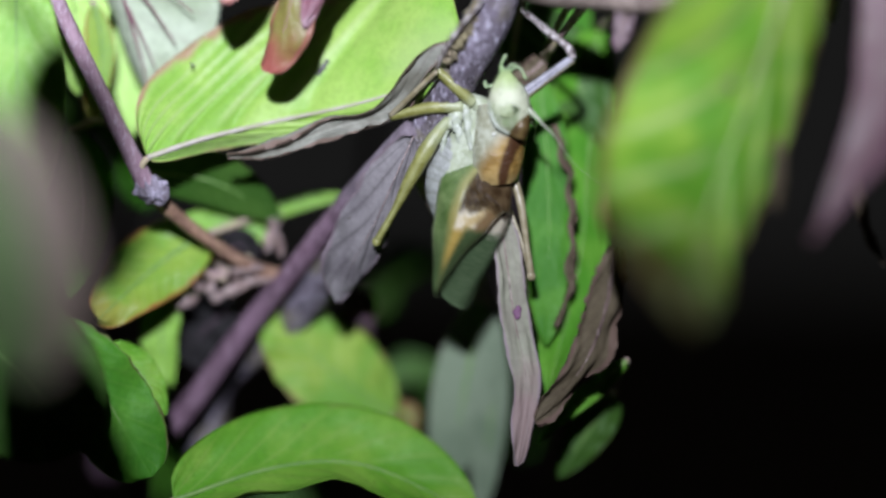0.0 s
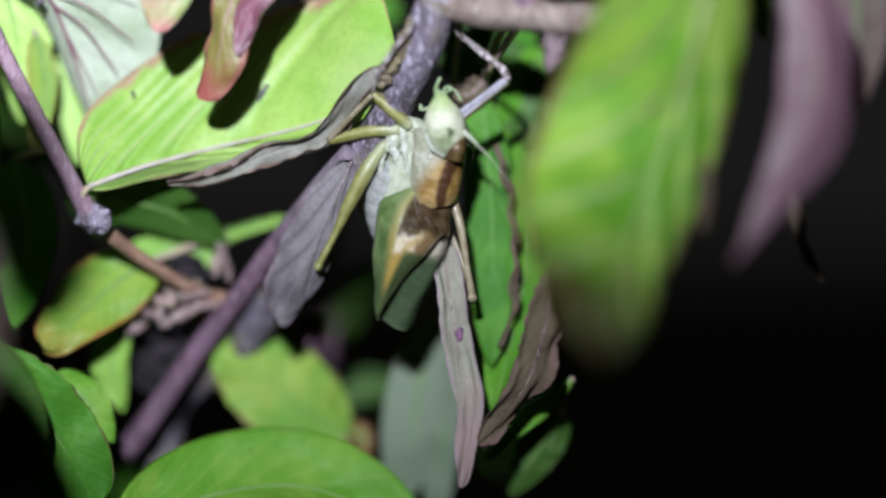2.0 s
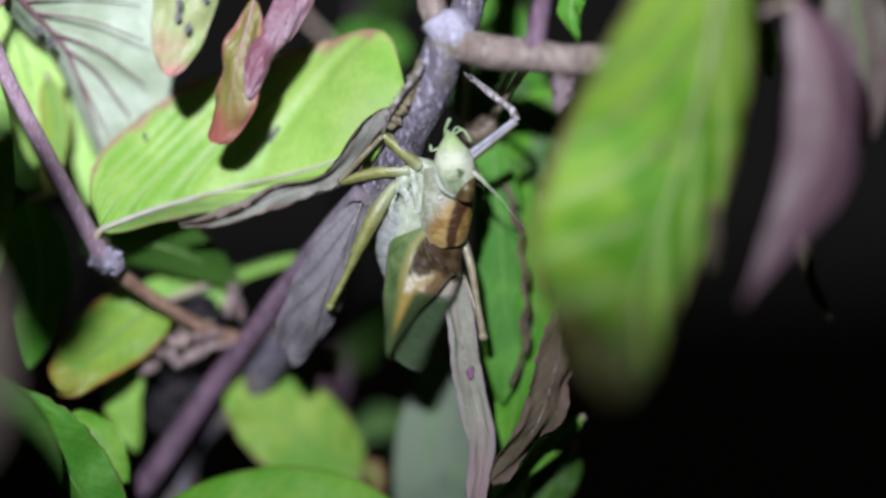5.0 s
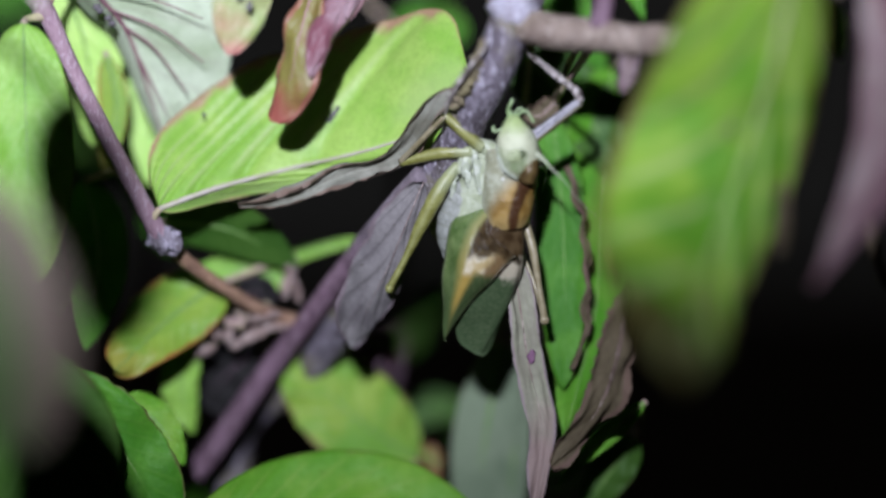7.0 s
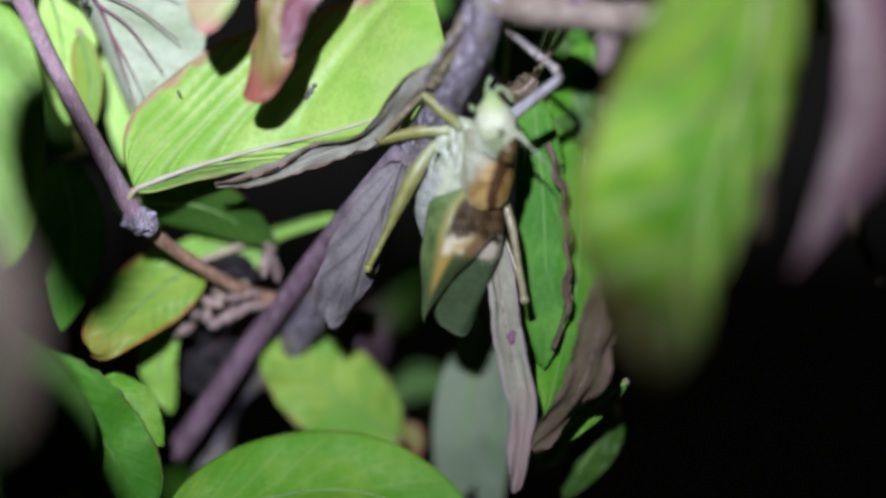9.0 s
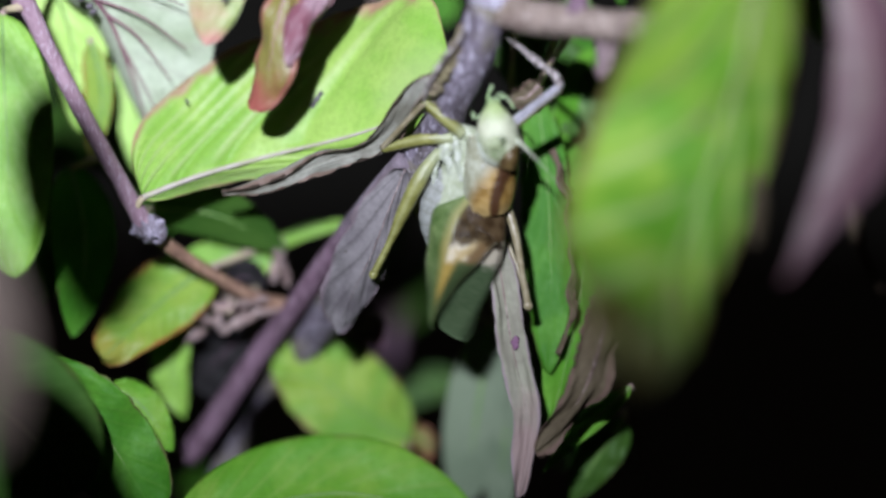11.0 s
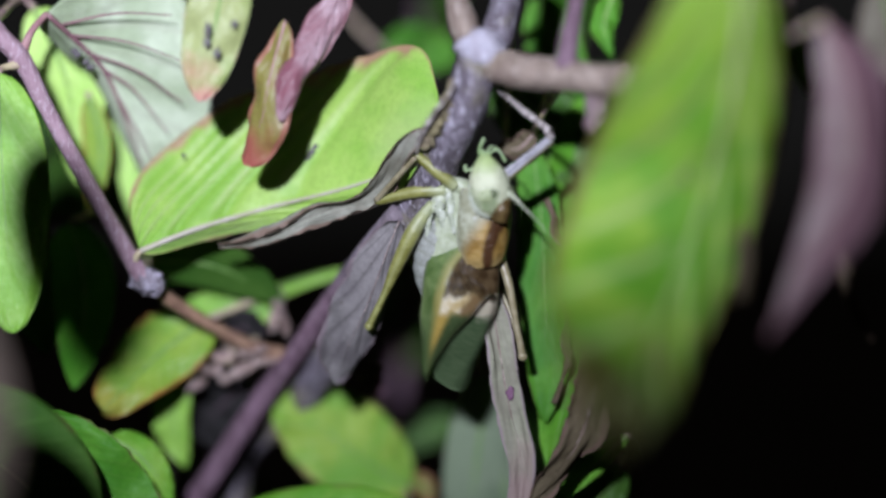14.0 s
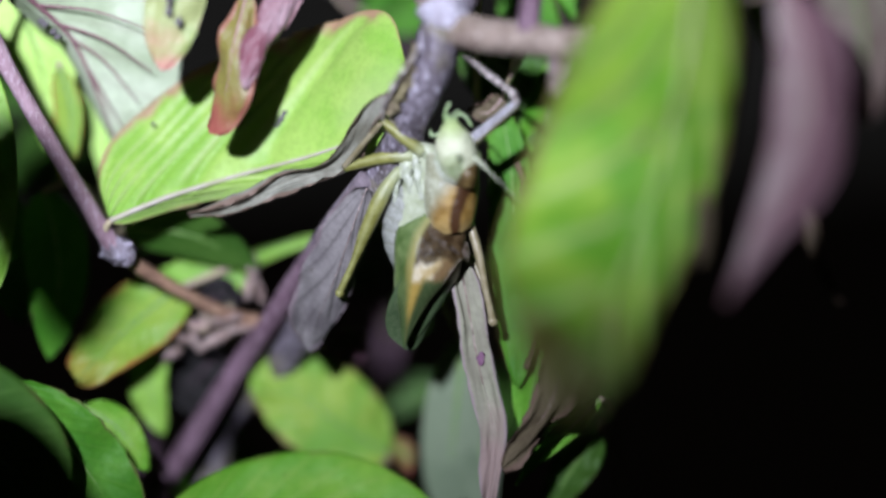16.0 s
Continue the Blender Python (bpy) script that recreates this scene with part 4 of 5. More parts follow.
leaf(faded, FADED, [(-2.5, -11.5, 8.7), (-4.6, -10.5, 3.8), (-7.1, -8.5, -2.2), (-10.4, -5.0, -8.6), (-12.3, -2.0, -13.2)], [(0.2, -1, 0.1), (0.2, -1, 0.1), (0.1, -1, 0.0)], 4.6, 3.4, name="blade", base=0.5, tip=0.5, fold=(-14, -10), curl=(-10, -30), wave=1.3, veins=3, relief=0.3,
     seed=43.0, ragged=0.6, rise=0.9, rib=0.08, rib_material=DRY)
brown_leaf = thing("dead_leaf", (23.0, -21.0, -5.3), "curled brown dead leaf with a torn edge", "dead leaf")
leaf(brown_leaf, BROWN, [(23.0, -21.0, -5.3), (22.1, -18.0, -13.6), (19.6, -15.0, -21.0), (13.9, -13.0, -28.1)], [(-0.3, -1, 0.2), (-0.2, -1, 0.1), (0, -1, 0.3)], 2.6, 2.6, name="blade", base=0.4, tip=0.5, fold=(10, -20), curl=(20, -30), wave=1.4, seed=41.0, ragged=0.7, rib=0.3, rib_material=DRY)
crumple = thing("dead_leaf", (-6.6, 16.0, -13.1), "crumpled pinkish-grey dead leaf", "dead leaf")
leaf(crumple, MAUVE, [(-6.6, 16.0, -13.1), (-10.6, 15.0, -14.9), (-15.0, 15.0, -17.2)], [(0, -1, 0.3), (0.3, -1, 0)], 2.4, 2.2, name="blade", wave=1.8, seed=42.0, ragged=0.6, fold=(20, 15), curl=(30, 25), rib=0.25, rib_material=DRY)

# ---- the bush cricket ----
def insect_material(name, build):
    n = Nodes(name)
    return build(n)


def pale_green(n):
    a = n.noise(500, 4)
    b = n.noise(2500, 4)
    col = n.mix(n.step(a, 0.35, 0.65), (0.29, 0.32, 0.21), (0.43, 0.46, 0.35))
    col = n.mix(n.math("MULTIPLY", n.step(b, 0.45, 0.7), 0.25), col, (0.4, 0.46, 0.26))
    col = n.mix(n.math("MULTIPLY", n.step(n.noise(420, 3, 0.5, n.coords((2.2, 1, 0.6))), 0.5, 0.68), 0.55), col, (0.3, 0.34, 0.2))
    return n.surface(col, 0.4, n.bump(n.math("ADD", a, b), 0.4, 0.0003), 0.5, col, 0.1)


def head_paint(n):
    """Mint face, greener towards the mouth, olive cheek with a brownish hind rim."""
    along, across = n.attr("along"), n.attr("across")
    a, b = n.noise(420, 4), n.noise(2600, 4)
    wob = n.math("ADD", along, n.math("MULTIPLY", n.math("SUBTRACT", a, 0.5), 0.25))
    col = n.mix(n.step(wob, 0.08, 0.36), (0.36, 0.46, 0.19), (0.52, 0.54, 0.38))
    cheek = n.math("MULTIPLY", n.step(wob, 0.5, 0.66), n.step(across, -0.06, 0.06))
    col = n.mix(n.math("MULTIPLY", cheek, 0.9), col, n.mix(n.step(n.noise(900, 3), 0.4, 0.62), (0.17, 0.23, 0.1), (0.29, 0.32, 0.21)))
    col = n.mix(n.math("MULTIPLY", n.step(wob, 0.8, 0.97), 0.6), col, (0.26, 0.2, 0.15))
    col = n.mix(n.math("MULTIPLY", n.step(n.noise(700, 4), 0.5, 0.66), 0.55), col, (0.23, 0.28, 0.15))
    return n.surface(col, n.step(b, 0.3, 0.7, 0.36, 0.5), n.bump(n.math("ADD", a, n.math("ADD", b, n.noise(900, 4, 0.7))), 0.5, 0.0004), 0.4, col, 0.1)


def pronotum_paint(n):
    """Ochre back with a dark brown stripe, brown in front, and pale beige sides."""
    across, along = n.attr("across"), n.attr("along")
    wob = n.math("MULTIPLY", n.math("SUBTRACT", n.noise(520, 3), 0.5), 0.1)
    from_stripe = n.math("SUBTRACT", across, n.step(along, 0.0, 1.0, -0.1, 0.13))
    w = n.math("ADD", n.math("ABSOLUTE", from_stripe), wob)
    fine = n.noise(2200, 4)
    tan = n.mix(n.step(n.noise(650, 4), 0.35, 0.7), (0.22, 0.125, 0.028), (0.34, 0.22, 0.07))
    tan = n.mix(n.step(along, 0.8, 0.98, 0.0, 0.5), tan, (0.4, 0.31, 0.14))
    stripe = n.step(n.math("SUBTRACT", w, n.step(along, 0.2, 1.0, 0.05, 0.0)), 0.03, 0.085)
    col = n.mix(stripe, (0.06, 0.026, 0.01), tan)
    col = n.mix(n.step(along, 0.1, 0.5, 0.8, 0.0), col, (0.11, 0.055, 0.022))
    beige = n.mix(n.step(n.noise(800, 4), 0.4, 0.65), (0.27, 0.27, 0.18), (0.4, 0.41, 0.31))
    side = n.math("ADD", n.math("SUBTRACT", from_stripe, n.step(along, 0.25, 0.85, 0.0, 0.2)), wob)
    col = n.mix(n.step(side, 0.02, 0.26), col, beige)
    rim = n.step(along, 0.0, 0.035, 1.0, 0.0)
    col = n.mix(n.math("MULTIPLY", rim, 0.7), col, (0.45, 0.4, 0.3))
    return n.surface(col, 0.4, n.bump(n.math("ADD", fine, n.noise(420, 4, 0.7, n.coords((0.6, 1, 2.0)))), 0.5, 0.0005), 0.45, col, 0.06)


def leg_paint(n):
    """Glossy whitish thigh with a dark line and a tan lower edge."""
    across = n.attr("across")
    a, b = n.noise(700, 4), n.noise(2600, 4)
    col = n.mix(n.step(a, 0.35, 0.68), (0.25, 0.24, 0.25), (0.42, 0.41, 0.45))
    col = n.mix(n.step(across, 0.2, 0.27), col, (0.24, 0.22, 0.1))
    line = n.math("MULTIPLY", n.step(across, -0.06, 0.0), n.step(across, 0.05, 0.12, 1.0, 0.0))
    col = n.mix(n.math("MULTIPLY", line, 0.75), col, (0.1, 0.085, 0.12))
    specks = n.step(n.noise(1800, 3), 0.58, 0.68)
    col = n.mix(n.math("MULTIPLY", specks, 0.4), col, (0.6, 0.58, 0.62))
    return n.surface(col, n.step(b, 0.3, 0.7, 0.22, 0.4), n.bump(b, 0.25, 0.0002), 0.6, col, 0.05, 0.4)


def thigh_paint(n):
    """Olive leg, whitish at its root, with a paler ridge and fine dark specks."""
    along, across = n.attr("along"), n.attr("across")
    a, b = n.noise(700, 4), n.noise(2600, 4)
    col = n.mix(n.step(a, 0.35, 0.68), (0.17, 0.165, 0.04), (0.26, 0.26, 0.085))
    ridge = n.step(n.math("ABSOLUTE", n.math("ADD", across, n.math("MULTIPLY", n.math("SUBTRACT", a, 0.5), 0.12))), 0.05, 0.16, 1.0, 0.0)
    col = n.mix(n.math("MULTIPLY", ridge, 0.35), col, (0.34, 0.35, 0.17))
    root = n.step(n.math("ADD", along, n.math("MULTIPLY", n.math("SUBTRACT", a, 0.5), 0.3)), 0.02, 0.3, 0.7, 0.0)
    col = n.mix(root, col, (0.34, 0.38, 0.24))
    specks = n.step(n.node("ShaderNodeTexVoronoi", 0, {"Vector": n.coords(), "Scale": 1500.0, "Randomness": 1.0}), 0.08, 0.2, 1.0, 0.0)
    col = n.mix(n.math("MULTIPLY", specks, 0.3), col, (0.1, 0.1, 0.04))
    return n.surface(col, n.step(b, 0.3, 0.7, 0.26, 0.45), n.bump(n.math("ADD", a, b), 0.4, 0.0003), 0.5, col, 0.08, 0.2)


def eye_paint(n):
    along = n.attr("along")
    col = n.mix(n.step(n.math("ADD", along, n.math("MULTIPLY", n.noise(900, 2), 0.3)), 0.72, 0.92), (0.27, 0.31, 0.17), (0.05, 0.065, 0.03))
    col = n.mix(n.math("MULTIPLY", n.step(n.noise(1500, 3), 0.45, 0.65), 0.5), col, (0.13, 0.16, 0.07))
    return n.surface(col, 0.5, n.bump(n.noise(1800, 3), 0.5, 0.0003), 0.35)


def abdomen_paint(n):
    along = n.attr("along")
    band = n.step(n.math("PINGPONG", n.math("MULTIPLY", along, 9.0), 0.5), 0.0, 0.16, 1.0, 0.0)
    b = n.noise(1900, 4)
    grain = n.math("ADD", n.math("MULTIPLY", n.attr("across"), 34.0), n.math("MULTIPLY", n.noise(500, 3), 2.5))
    fold = n.step(n.math("PINGPONG", grain, 0.5), 0.0, 0.3)
    col = n.mix(n.step(b, 0.35, 0.7), (0.3, 0.31, 0.28), (0.42, 0.43, 0.4))
    col = n.mix(n.math("MULTIPLY", band, 0.6), col, (0.2, 0.21, 0.16))
    col = n.mix(n.math("ADD", n.math("MULTIPLY", fold, 0.6), 0.4), (0.15, 0.155, 0.13), col)
    return n.surface(col, 0.45, n.bump(n.math("ADD", b, fold), 0.5, 0.0003), 0.4, col, 0.1)


def left_wing_paint(n):
    """Green side field, brown rasp field at the base, cream patches, ochre stripe along the fold, dull green towards the tip."""
    across, along = n.attr("across"), n.attr("along")
    big, fine = n.noise(300, 4), n.noise(2200, 5, 0.65)
    v = n.math("ADD", along, n.math("ADD", n.math("MULTIPLY", n.math("SUBTRACT", big, 0.5), 0.3), n.math("MULTIPLY", across, -0.07)))
    side = n.mix(n.step(n.math("ADD", n.math("MULTIPLY", big, 0.6), n.math("MULTIPLY", n.noise(900, 4, 0.65), 0.4)), 0.36, 0.64), (0.065, 0.12, 0.03), (0.16, 0.225, 0.08))
    brown = n.mix(n.step(n.noise(700, 4), 0.4, 0.66), (0.03, 0.017, 0.006), (0.075, 0.048, 0.022))
    brown = n.mix(n.math("MULTIPLY", n.step(n.math("ADD", v, n.math("MULTIPLY", across, 0.2)), 0.04, 0.16, 0.7, 0.0), n.step(n.noise(900, 3), 0.42, 0.58)), brown, (0.2, 0.16, 0.14))
    cream = n.mix(n.step(n.math("ADD", across, n.math("MULTIPLY", n.math("SUBTRACT", big, 0.5), 0.5)), -0.72, -0.5), (0.16, 0.1, 0.045), n.mix(n.step(n.noise(500, 3), 0.4, 0.6), (0.42, 0.32, 0.15), (0.6, 0.54, 0.4)))
    dorsal = n.mix(n.step(v, 0.36, 0.43), brown, cream)
    low = n.mix(n.step(n.math("ADD", across, n.math("MULTIPLY", along, -0.25)), -0.62, -0.34), (0.045, 0.07, 0.026), n.mix(n.step(along, 0.66, 0.86), (0.36, 0.25, 0.06), (0.1, 0.11, 0.035)))
    dorsal = n.mix(n.step(v, 0.5, 0.58), dorsal, low)
    stripe = n.mix(n.step(along, 0.15, 0.7), (0.3, 0.29, 0.12), (0.27, 0.21, 0.05))
    side = n.mix(n.step(along, 0.45, 0.85), side, (0.06, 0.1, 0.035))
    stripe = n.mix(n.step(along, 0.68, 0.88), stripe, (0.08, 0.1, 0.035))
    col = n.mix(n.step(across, -0.1, 0.0), dorsal, stripe)
    col = n.mix(n.step(n.math("ADD", across, n.math("MULTIPLY", n.math("SUBTRACT", big, 0.5), 0.3)), -0.02, 0.36), col, side)
    lines = n.step(n.math("PINGPONG", n.math("ADD", n.math("MULTIPLY", n.attr("phase"), 1.3), n.math("MULTIPLY", big, 1.5)), 0.5), 0.0, 0.1, 1.0, 0.0)
    col = n.mix(n.math("MULTIPLY", lines, 0.12), col, (0.4, 0.36, 0.2))
    rim = n.step(across, 0.86, 0.97)
    col = n.mix(n.math("MULTIPLY", rim, 0.6), col, (0.3, 0.33, 0.2))
    inner = n.step(across, -0.97, -0.88, 1.0, 0.0)
    col = n.mix(n.math("MULTIPLY", inner, 0.6), col, (0.03, 0.03, 0.015))
    return n.surface(col, n.step(fine, 0.3, 0.7, 0.26, 0.42), n.bump(n.math("ADD", n.noise(600, 4, 0.65), n.math("MULTIPLY", lines, 0.3)), 0.5, 0.0006), 0.28, col, 0.2, 0.06)


def right_wing_paint(n):
    across, along = n.attr("across"), n.attr("along")
    big, fine = n.noise(420, 4), n.noise(2400, 5, 0.6)
    v = n.math("ADD", along, n.math("ADD", n.math("MULTIPLY", n.math("SUBTRACT", big, 0.5), 0.3), n.math("MULTIPLY", n.noise(1500, 3, 0.6, n.coords((3, 1, 0.4))), 0.08)))
    brown = n.mix(n.step(big, 0.4, 0.64), (0.045, 0.025, 0.01), (0.11, 0.072, 0.035))
    col = n.mix(n.step(v, 0.29, 0.34), brown, (0.56, 0.5, 0.38))
    col = n.mix(n.step(v, 0.43, 0.5), col, n.mix(n.step(fine, 0.35, 0.7), (0.06, 0.1, 0.045), (0.1, 0.14, 0.07)))
    return n.surface(col, n.step(fine, 0.3, 0.7, 0.3, 0.45), n.bump(fine, 0.3, 0.0002), 0.3, col, 0.35)


SKIN, HEAD = insect_material("pale_green_skin", pale_green), insect_material("head_skin", head_paint)
SADDLE, BELLY = insect_material("pronotum_shell", pronotum_paint), insect_material("abdomen_skin", abdomen_paint)
WING_L, WING_R = insect_material("left_wing_cover", left_wing_paint), insect_material("right_wing_cover", right_wing_paint)
OLIVE = insect_material("olive_leg", thigh_paint)
LEG_PALE = insect_material("pale_leg", leg_paint)
LEG_TAN = plain_material("tan_leg", (0.2, 0.165, 0.09), (0.3, 0.26, 0.17), 0.38, 700, 0.5, 0.2)
LEG_SPECK = plain_material("speckled_foot", (0.08, 0.06, 0.055), (0.5, 0.45, 0.43), 0.35, 1300)
EYE = insect_material("eye", eye_paint)
GLOSS = plain_material("glossy_skin", (0.45, 0.45, 0.38), (0.6, 0.6, 0.54), 0.12, 900, 0.8, 0.1, coat=0.8)
CROWN = plain_material("brown_crown", (0.05, 0.03, 0.01), (0.12, 0.08, 0.028), 0.4, 900, 0.3, 0.2)
MOUTH = plain_material("green_palp", (0.26, 0.38, 0.16), (0.36, 0.45, 0.27), 0.4, 900, thin=0.1)
STREAK = plain_material("whitish_fold", (0.3, 0.33, 0.24), (0.44, 0.46, 0.39), 0.36, 900, thin=0.1)
FEELER = plain_material("antenna", (0.26, 0.28, 0.19), (0.36, 0.38, 0.28), 0.4, 900)

cricket = thing("bush_cricket", (4.5, -12.0, 10.3), "pale green bush cricket with brown-marked back clinging head up", "insect")
BACK = (0.45, -0.9, 0.1)


def limb(name, points, radii, material, label="", parent=None, count=20, flat=1.0, sides=12):
    v, f, a = tube(points, radii, sides, count, 0.06, flat=flat, seed=len(points) + radii[0])
    return part(name, v, f, material, parent or cricket, label, origin=points[0], attrs=a)


v, f, a = tube([(8.1, -12.5, 12.1), (6.2, -12.0, 9.6), (4.0, -11.0, 6.3), (2.5, -10.5, 1.5)], [2.4, 2.9, 3.1, 2.8], 26, 30, 0.05, up=BACK)
part("thorax", v, f, SKIN, cricket, "", attrs=a)
path_r = [2.3 + 0.85 * math.sin(math.pi * min(1, k / 27 + 0.25)) + 0.07 * abs(math.sin(math.pi * k / 3)) for k in range(27)] + [0.6]
v, f, a = tube([(4.5, -11.0, 7.8), (2.5, -10.3, 4.1), (2.1, -9.8, 0.8), (3.3, -9.0, -3.6)], path_r, 26, 84, 0.02, up=BACK)
part("abdomen", v, f, BELLY, cricket, "whitish ringed abdomen", attrs=a)

v, f, a = tube([(9.0, -14.9, 17.0), (9.1, -15.0, 15.4), (9.4, -14.8, 13.3), (9.6, -14.4, 11.0), (9.7, -14.0, 9.2)], [0.7, 1.5, 2.25, 2.65, 2.8, 2.75, 2.45, 1.7], 30, 34, 0.05, up=(0.3, -0.95, 0), flat=1.0, seed=3)
head = part("head", v, f, HEAD, cricket, "pale mint head, mouth upward", attrs=a)
for c0, ax in (((9.4, -17.3, 11.8), (1, 0.12, 0.4)), ((12.2, -14.4, 12.6), (0.1, 1, 0.3))):
    v, f, a = blob(c0, ax, 1.35, 0.85, 0.24, front=BACK, rings=14, sides=18)
    part("eye", v, f, EYE, head, "olive eye with a dark smudge", attrs=a)
v, f, a = tube([(6.9, -15.6, 13.2), (7.1, -16.4, 11.6), (7.8, -16.8, 10.0), (9.4, -16.4, 8.9)], [0.12, 0.3, 0.32, 0.2], 10, 24, 0.2)
part("cheek_rim", v, f, STREAK, head, "", attrs=a)
v, f, a = tube([(11.7, -15.3, 11.3), (11.1, -15.9, 10.2), (10.6, -15.4, 8.8)], [0.6, 1.15, 1.25], 16, 14, 0.05)
part("crown", v, f, CROWN, head, "dark brown crown", attrs=a)
for pts, r in (([(8.4, -15.0, 16.6), (8.3, -15.6, 17.7), (8.9, -15.2, 19.1)], 0.2), ([(9.3, -15.0, 17.0), (10.6, -15.4, 17.6), (11.6, -15.2, 16.1)], 0.17), ([(7.7, -14.8, 15.4), (6.5, -14.9, 15.0), (6.4, -14.6, 15.7)], 0.17),
               ([(9.0, -15.0, 16.9), (9.8, -15.2, 18.0), (11.0, -15.0, 17.2)], 0.14)):
    v, f, a = tube(pts, [r, r * 0.8, r * 1.15], 8, 14)
    part("palp", v, f, MOUTH, head, "", attrs=a)
v, f, a = blob((8.7, -14.8, 16.5), (-0.05, 0.05, 1), 1.25, 1.0, 1.0, taper=0.6, rough=0.4)
part("mouthparts", v, f, MOUTH, head, "", attrs=a)
limb("antenna", [(11.8, -16.0, 12.1), (12.8, -16.4, 11.3), (13.8, -16.6, 10.2), (15.4, -16.8, 8.6), (19.0, -14.0, 4.7), (27.4, -6.0, 0.1)], [0.45, 0.15, 0.06, 0.04, 0.03, 0.025, 0.03, 0.025, 0.02, 0.02], FEELER, "", head, 50)
limb("antenna", [(12.0, -14.0, 11.1), (12.8, -13.0, 10.7), (13.4, -10.0, 9.8), (13.1, -5.0, 7.2)], [0.42, 0.25, 0.06, 0.03, 0.02], FEELER, "", head, 40)
head.location.y -= 0.0012
v, f, a = tube([(8.8, -13.2, 12.6), (8.7, -13.3, 10.3), (8.4, -13.1, 7.2), (8.2, -12.5, 4.8), (8.2, -12.0, 3.6)], [3.2, 3.5, 3.6, 3.6, 3.5, 3.4, 3.25, 3.0], 44, 40, 0.03, up=(0.55, -0.83, 0.1))
part("pronotum", v, f, SADDLE, cricket, "ochre saddle with dark brown stripe and pale sides", attrs=a)
# pale glossy bead put in for the highlight on a small fold
v, f, a = blob((7.6, -16.8, 8.9), (0.6, 0, 0.4), 0.34, 0.26, 0.16, front=BACK, rings=8, sides=10)
part("shiny_fold", v, f, GLOSS, cricket, "small shiny fold on the side of the saddle", attrs=a)
# side plates above the leg joints, and pale folds of skin
for c0, ax, ln, wd in (((5.8, -13.4, 13.0), (-0.8, -0.1, 0.5), 1.9, 1.35), ((4.2, -13.0, 12.5), (-1, -0.1, 0.05), 1.9, 1.25), ((2.9, -12.8, 11.2), (-0.6, -0.1, -0.8), 1.9, 1.25)):
    v, f, a = blob(c0, ax, ln, wd, wd * 0.8, rough=0.2, taper=0.35, rings=12, sides=16)
    part("leg_base", v, f, SKIN, cricket, "", attrs=a)
for k, (p0, p1, p2, w) in enumerate((((4.1, -13.6, 12.2), (4.4, -14.3, 9.7), (4.8, -14.4, 6.9), 0.6), ((2.8, -13.3, 11.6), (3.1, -13.8, 9.7), (3.5, -13.8, 7.4), 0.65), ((1.6, -12.6, 10.9), (1.4, -12.9, 8.7), (1.2, -12.5, 5.9), 0.5))):
    v, f, a = tube([p0, p1, p2], [w * 0.7, w, w * 0.8, w * 0.3], 16, 34, 0.6, flat=0.5, seed=k * 3.0, grain=3.5)
    part("side_fold", v, f, STREAK, cricket, "", attrs=a)

# legs
leg = limb("foreleg", [(5.0, -13.6, 13.0), (2.8, -14.6, 14.9), (0.1, -15.0, 17.2)], [0.85, 0.8, 0.55], OLIVE, "olive front leg")
shin = limb("shin", [(0.2, -15.4, 17.4), (0.9, -18.4, 19.2), (2.8, -20.6, 22.1), (4.8, -21.6, 24.5)], [0.36, 0.34, 0.3, 0.22], LEG_SPECK, "", leg, 30)
for k in range(8):
    q = np.array((0.9, -18.6, 19.2)) * (1 - k / 8) + np.array((4.8, -21.7, 24.5)) * (k / 8)
    for sgn in (1, -1):
        v, f, a = tube([q, q + np.array((0.42 * sgn, -0.25, 0.3 + 0.1 * sgn)), q + np.array((0.75 * sgn, -0.35, 0.7 + 0.1 * sgn))], [0.13, 0.09, 0.04], 5, 5)
        part("spine", v, f, LEG_SPECK, shin, "", attrs=a)
limb("foot", [(4.8, -21.6, 24.5), (5.3, -21.8, 25.4), (5.5, -21.6, 26.2)], [0.22, 0.26, 0.12], LEG_SPECK, "", leg)
leg = limb("middle_leg", [(3.8, -13.2, 12.6), (-0.3, -12.5, 12.4), (-5.5, -10.0, 11.3)], [0.85, 0.82, 0.6], OLIVE, "olive middle leg")
limb("shin", [(-5.5, -10.2, 11.4), (-2.8, -14.0, 14.0), (0.1, -16.8, 16.8)], [0.45, 0.36, 0.3], LEG_TAN, "", leg)
leg = limb("foreleg", [(11.2, -15.0, 14.0), (14.5, -16.6, 16.5), (17.4, -17.6, 18.7)], [0.85, 0.7, 0.55], LEG_PALE, "whitish front leg reaching out")
shin = limb("shin", [(17.4, -17.6, 18.7), (16.8, -17.4, 20.2), (14.5, -16.6, 22.0), (12.3, -15.6, 23.9)], [0.55, 0.46, 0.42, 0.25], LEG_SPECK, "", leg)
for k in range(7):
    q = np.array((16.2, -17.4, 20.7)) * (1 - k / 7) + np.array((12.4, -15.8, 23.7)) * (k / 7)
    for sgn in (1, -1):
        v, f, a = tube([q, q + np.array((0.5 * sgn - 0.3, -0.2, 0.45 - 0.55 * sgn)), q + np.array((0.8 * sgn - 0.6, -0.3, 0.8 - 0.8 * sgn))], [0.13, 0.09, 0.04], 5, 5)
        part("spine", v, f, LEG_SPECK, shin, "", attrs=a)
limb("foot", [(12.3, -15.6, 23.9), (11.6, -15.2, 24.4), (11.1, -16.0, 24.9), (10.5, -17.0, 25.7)], [0.26, 0.3, 0.22, 0.1], LEG_SPECK, "", leg)
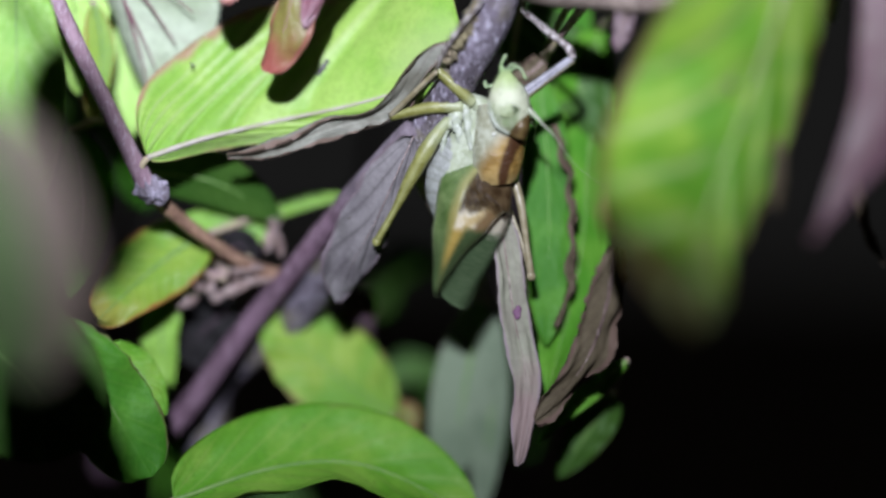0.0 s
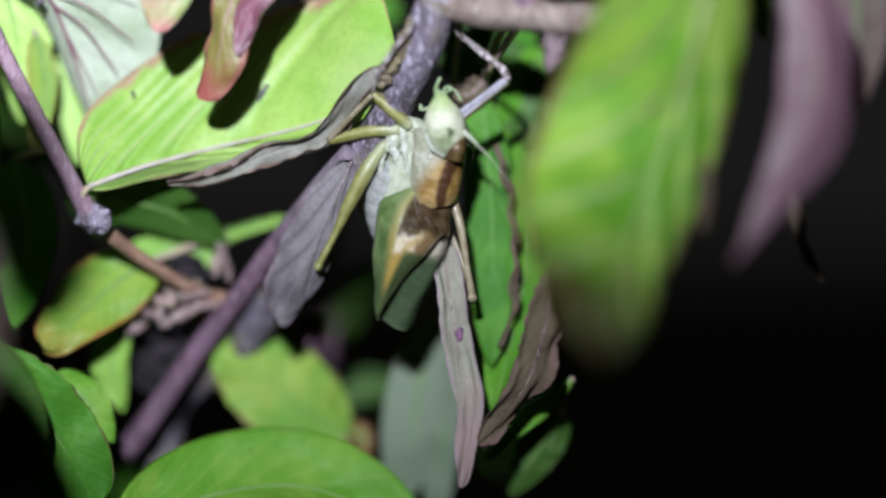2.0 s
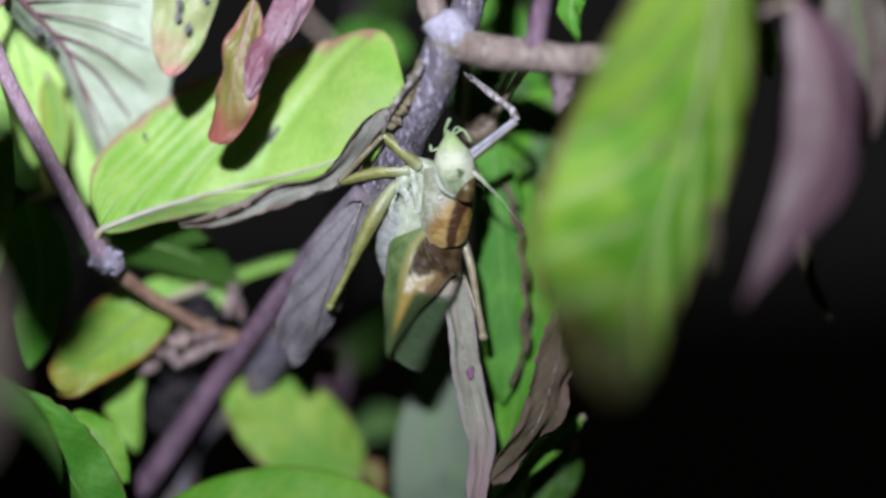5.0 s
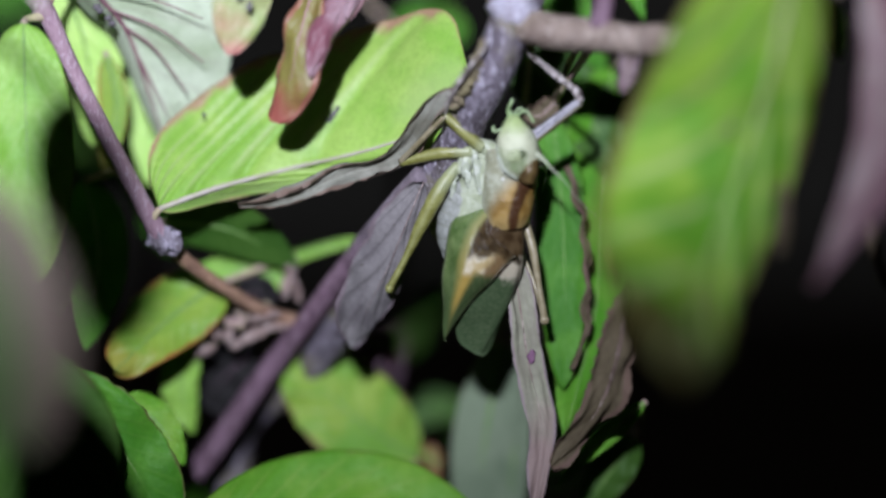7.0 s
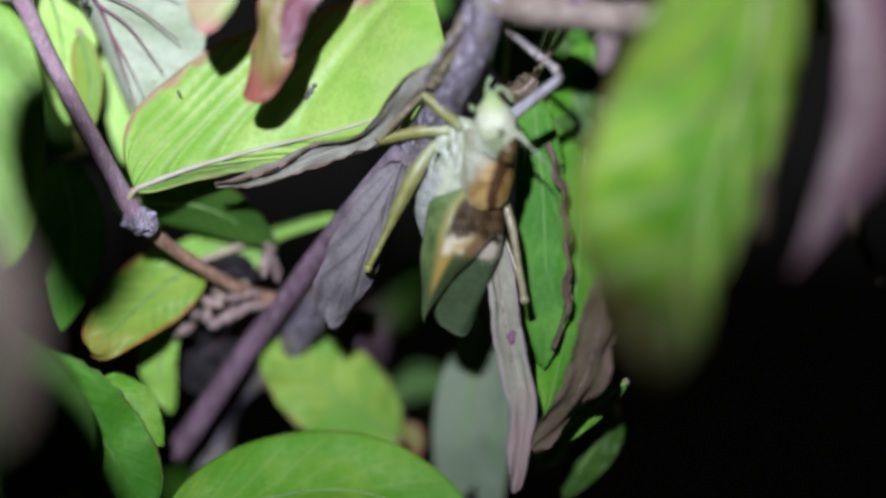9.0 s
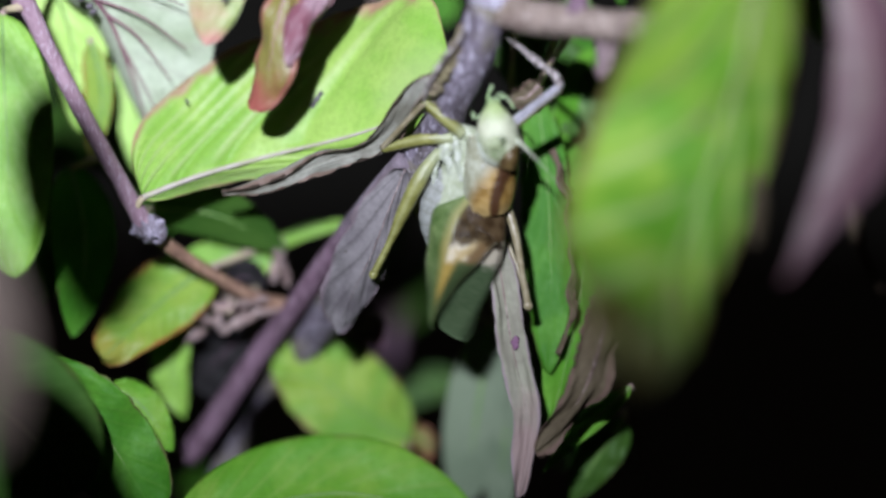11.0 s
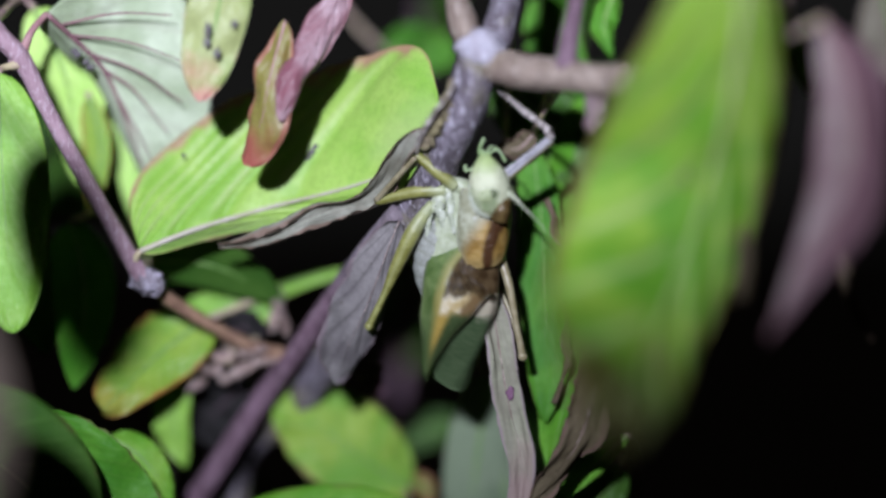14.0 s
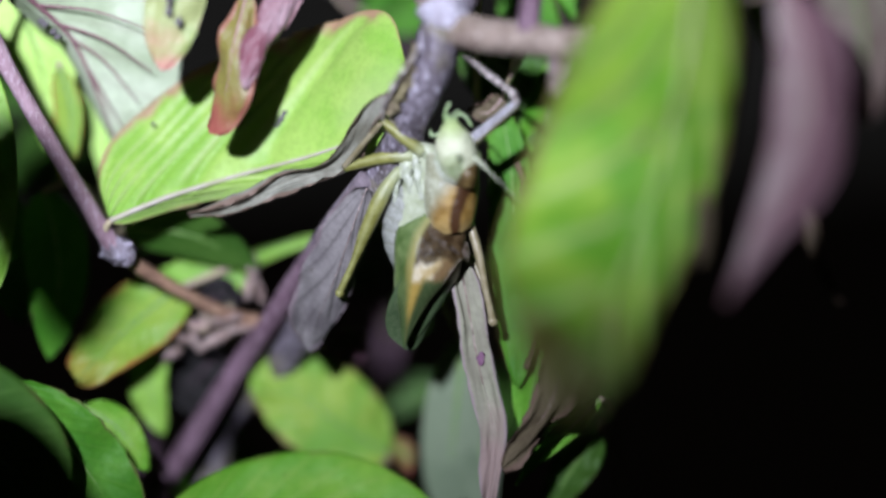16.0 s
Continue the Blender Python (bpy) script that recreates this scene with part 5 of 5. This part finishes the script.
leg = limb("hind_leg", [(2.0, -12.6, 10.9), (-0.1, -13.0, 8.1), (-2.3, -12.0, 4.1), (-5.1, -9.5, -1.6), (-7.0, -8.0, -5.0)], [0.7, 1.1, 0.9, 0.48, 0.48], OLIVE, "long olive hind leg", count=36)
v, f, a = blob((-7.0, -8.0, -5.1), (-0.3, 0, -1), 0.7, 0.6, 0.58, rough=0.2)
part("knee", v, f, OLIVE, leg, "", attrs=a)
limb("shin", [(-7.0, -7.6, -5.3), (-5.4, -6.8, -1.6), (-3.1, -6.6, 3.1), (-1.0, -8.0, 7.1)], [0.4, 0.3, 0.28, 0.25], OLIVE, "", leg)
leg = limb("hind_leg", [(10.7, -11.5, 3.4), (11.7, -12.0, -0.3), (12.6, -11.8, -5.8), (13.2, -11.4, -9.2)], [0.6, 0.55, 0.38, 0.5], LEG_TAN, "tan hind leg", count=30)
v, f, a = blob((13.2, -11.4, -9.2), (0.15, 0, -1), 0.65, 0.6, 0.58, rough=0.2)
part("knee", v, f, LEG_TAN, leg, "", attrs=a)
limb("shin", [(13.2, -11.0, -9.2), (12.1, -9.6, -5.1), (10.5, -8.6, -0.7)], [0.35, 0.3, 0.3], LEG_TAN, "", leg)

# wing covers, which rasp over one another
HINGE_L, HINGE_R = np.array((6.4, -13.6, 5.5)), np.array((10.1, -13.4, 3.9))
v, f, a = leaf_shape([HINGE_R, (9.9, -13.4, -0.7), (8.1, -12.2, -6.5), (4.3, -9.5, -13.8)], [(0.5, -1, 0), (0.4, -1, 0), (0.2, -1, 0)], 6.2, 1.6, base=0.3, tip=0.3, fold=(6, -30), curl=(-12, -40), wave=0.3, veins=12, relief=0.05, thick=0.1,
                     rows=44, half=10, seed=50.0)
wing_right = part("wing_cover", v, f, WING_R, cricket, "translucent brown and green wing cover", origin=HINGE_R, attrs=a)
v, f, a = leaf_shape([HINGE_L, (4.0, -15.9, 2.1), (2.6, -15.8, -3.5), (0.8, -12.4, -12.2)], [(0.1, -1, 0.05), (-0.1, -1, 0.05), (-0.1, -1, 0)], 4.3, 7.6, base=0.32, tip=0.8, minus_ends=(0.22, 1.55), fold=(-30, -4), curl=(-30, -24), wave=0.3, veins=12, relief=0.06, thick=0.12,
                     rows=50, half=12, seed=51.0)
wing_left = part("wing_cover", v, f, WING_L, cricket, "green wing cover with brown rasp field and ochre stripe", origin=HINGE_L, attrs=a)

# how far the wing covers stand apart, every half second, and how fast they beat there
APART = [0.7, 0.6, 0.7, 0.8, 0.6, 0.5, 0.7, 0.5, 0.6, 0.5, 0.7, 0.2, 1.0, 0.3, 1.0, 0.5, 0.9, 0.3, 1.0, 0.4, 0.8, 0.5, 0.8, 0.9, 0.3, 0.4, 0.5, 0.7, 0.8, 0.4, 0.6, 0.9, 0.0]
BEAT = [0.5, 0.5, 0.5, 0.4, 0.4, 0.6, 0.7, 0.6, 0.6, 0.6, 0.6, 0.9, 0.2, 0.6, 0.15, 0.5, 0.2, 0.7, 0.2, 0.6, 0.6, 0.6, 0.6, 0.3, 0.7, 0.9, 0.6, 0.7, 0.5, 0.9, 0.7, 0.4, 0.0]


def motions():
    left, right = [], []
    at = np.array(wing_left.location), np.array(wing_right.location)
    for k in range(16 * FPS + 1):
        t = k / FPS
        i = min(int(t * 2), 31)
        u = t * 2 - i
        level = APART[i] * (1 - u) + APART[i + 1] * u
        swing = BEAT[i] * (1 - u) + BEAT[i + 1] * u
        nearest = round(k / 15) * 15
        beat = swing * math.sin(2 * math.pi * (k - nearest) / 4)
        left.append((t, pose(*at[0], 0, 5.0 * (level - 0.6) + 8.0 * beat, 0)))
        right.append((t, pose(*at[1], 0, 10.0 * (0.8 - level) - 13.0 * beat, 0)))
    walk(wing_left, left)
    walk(wing_right, right)


motions()
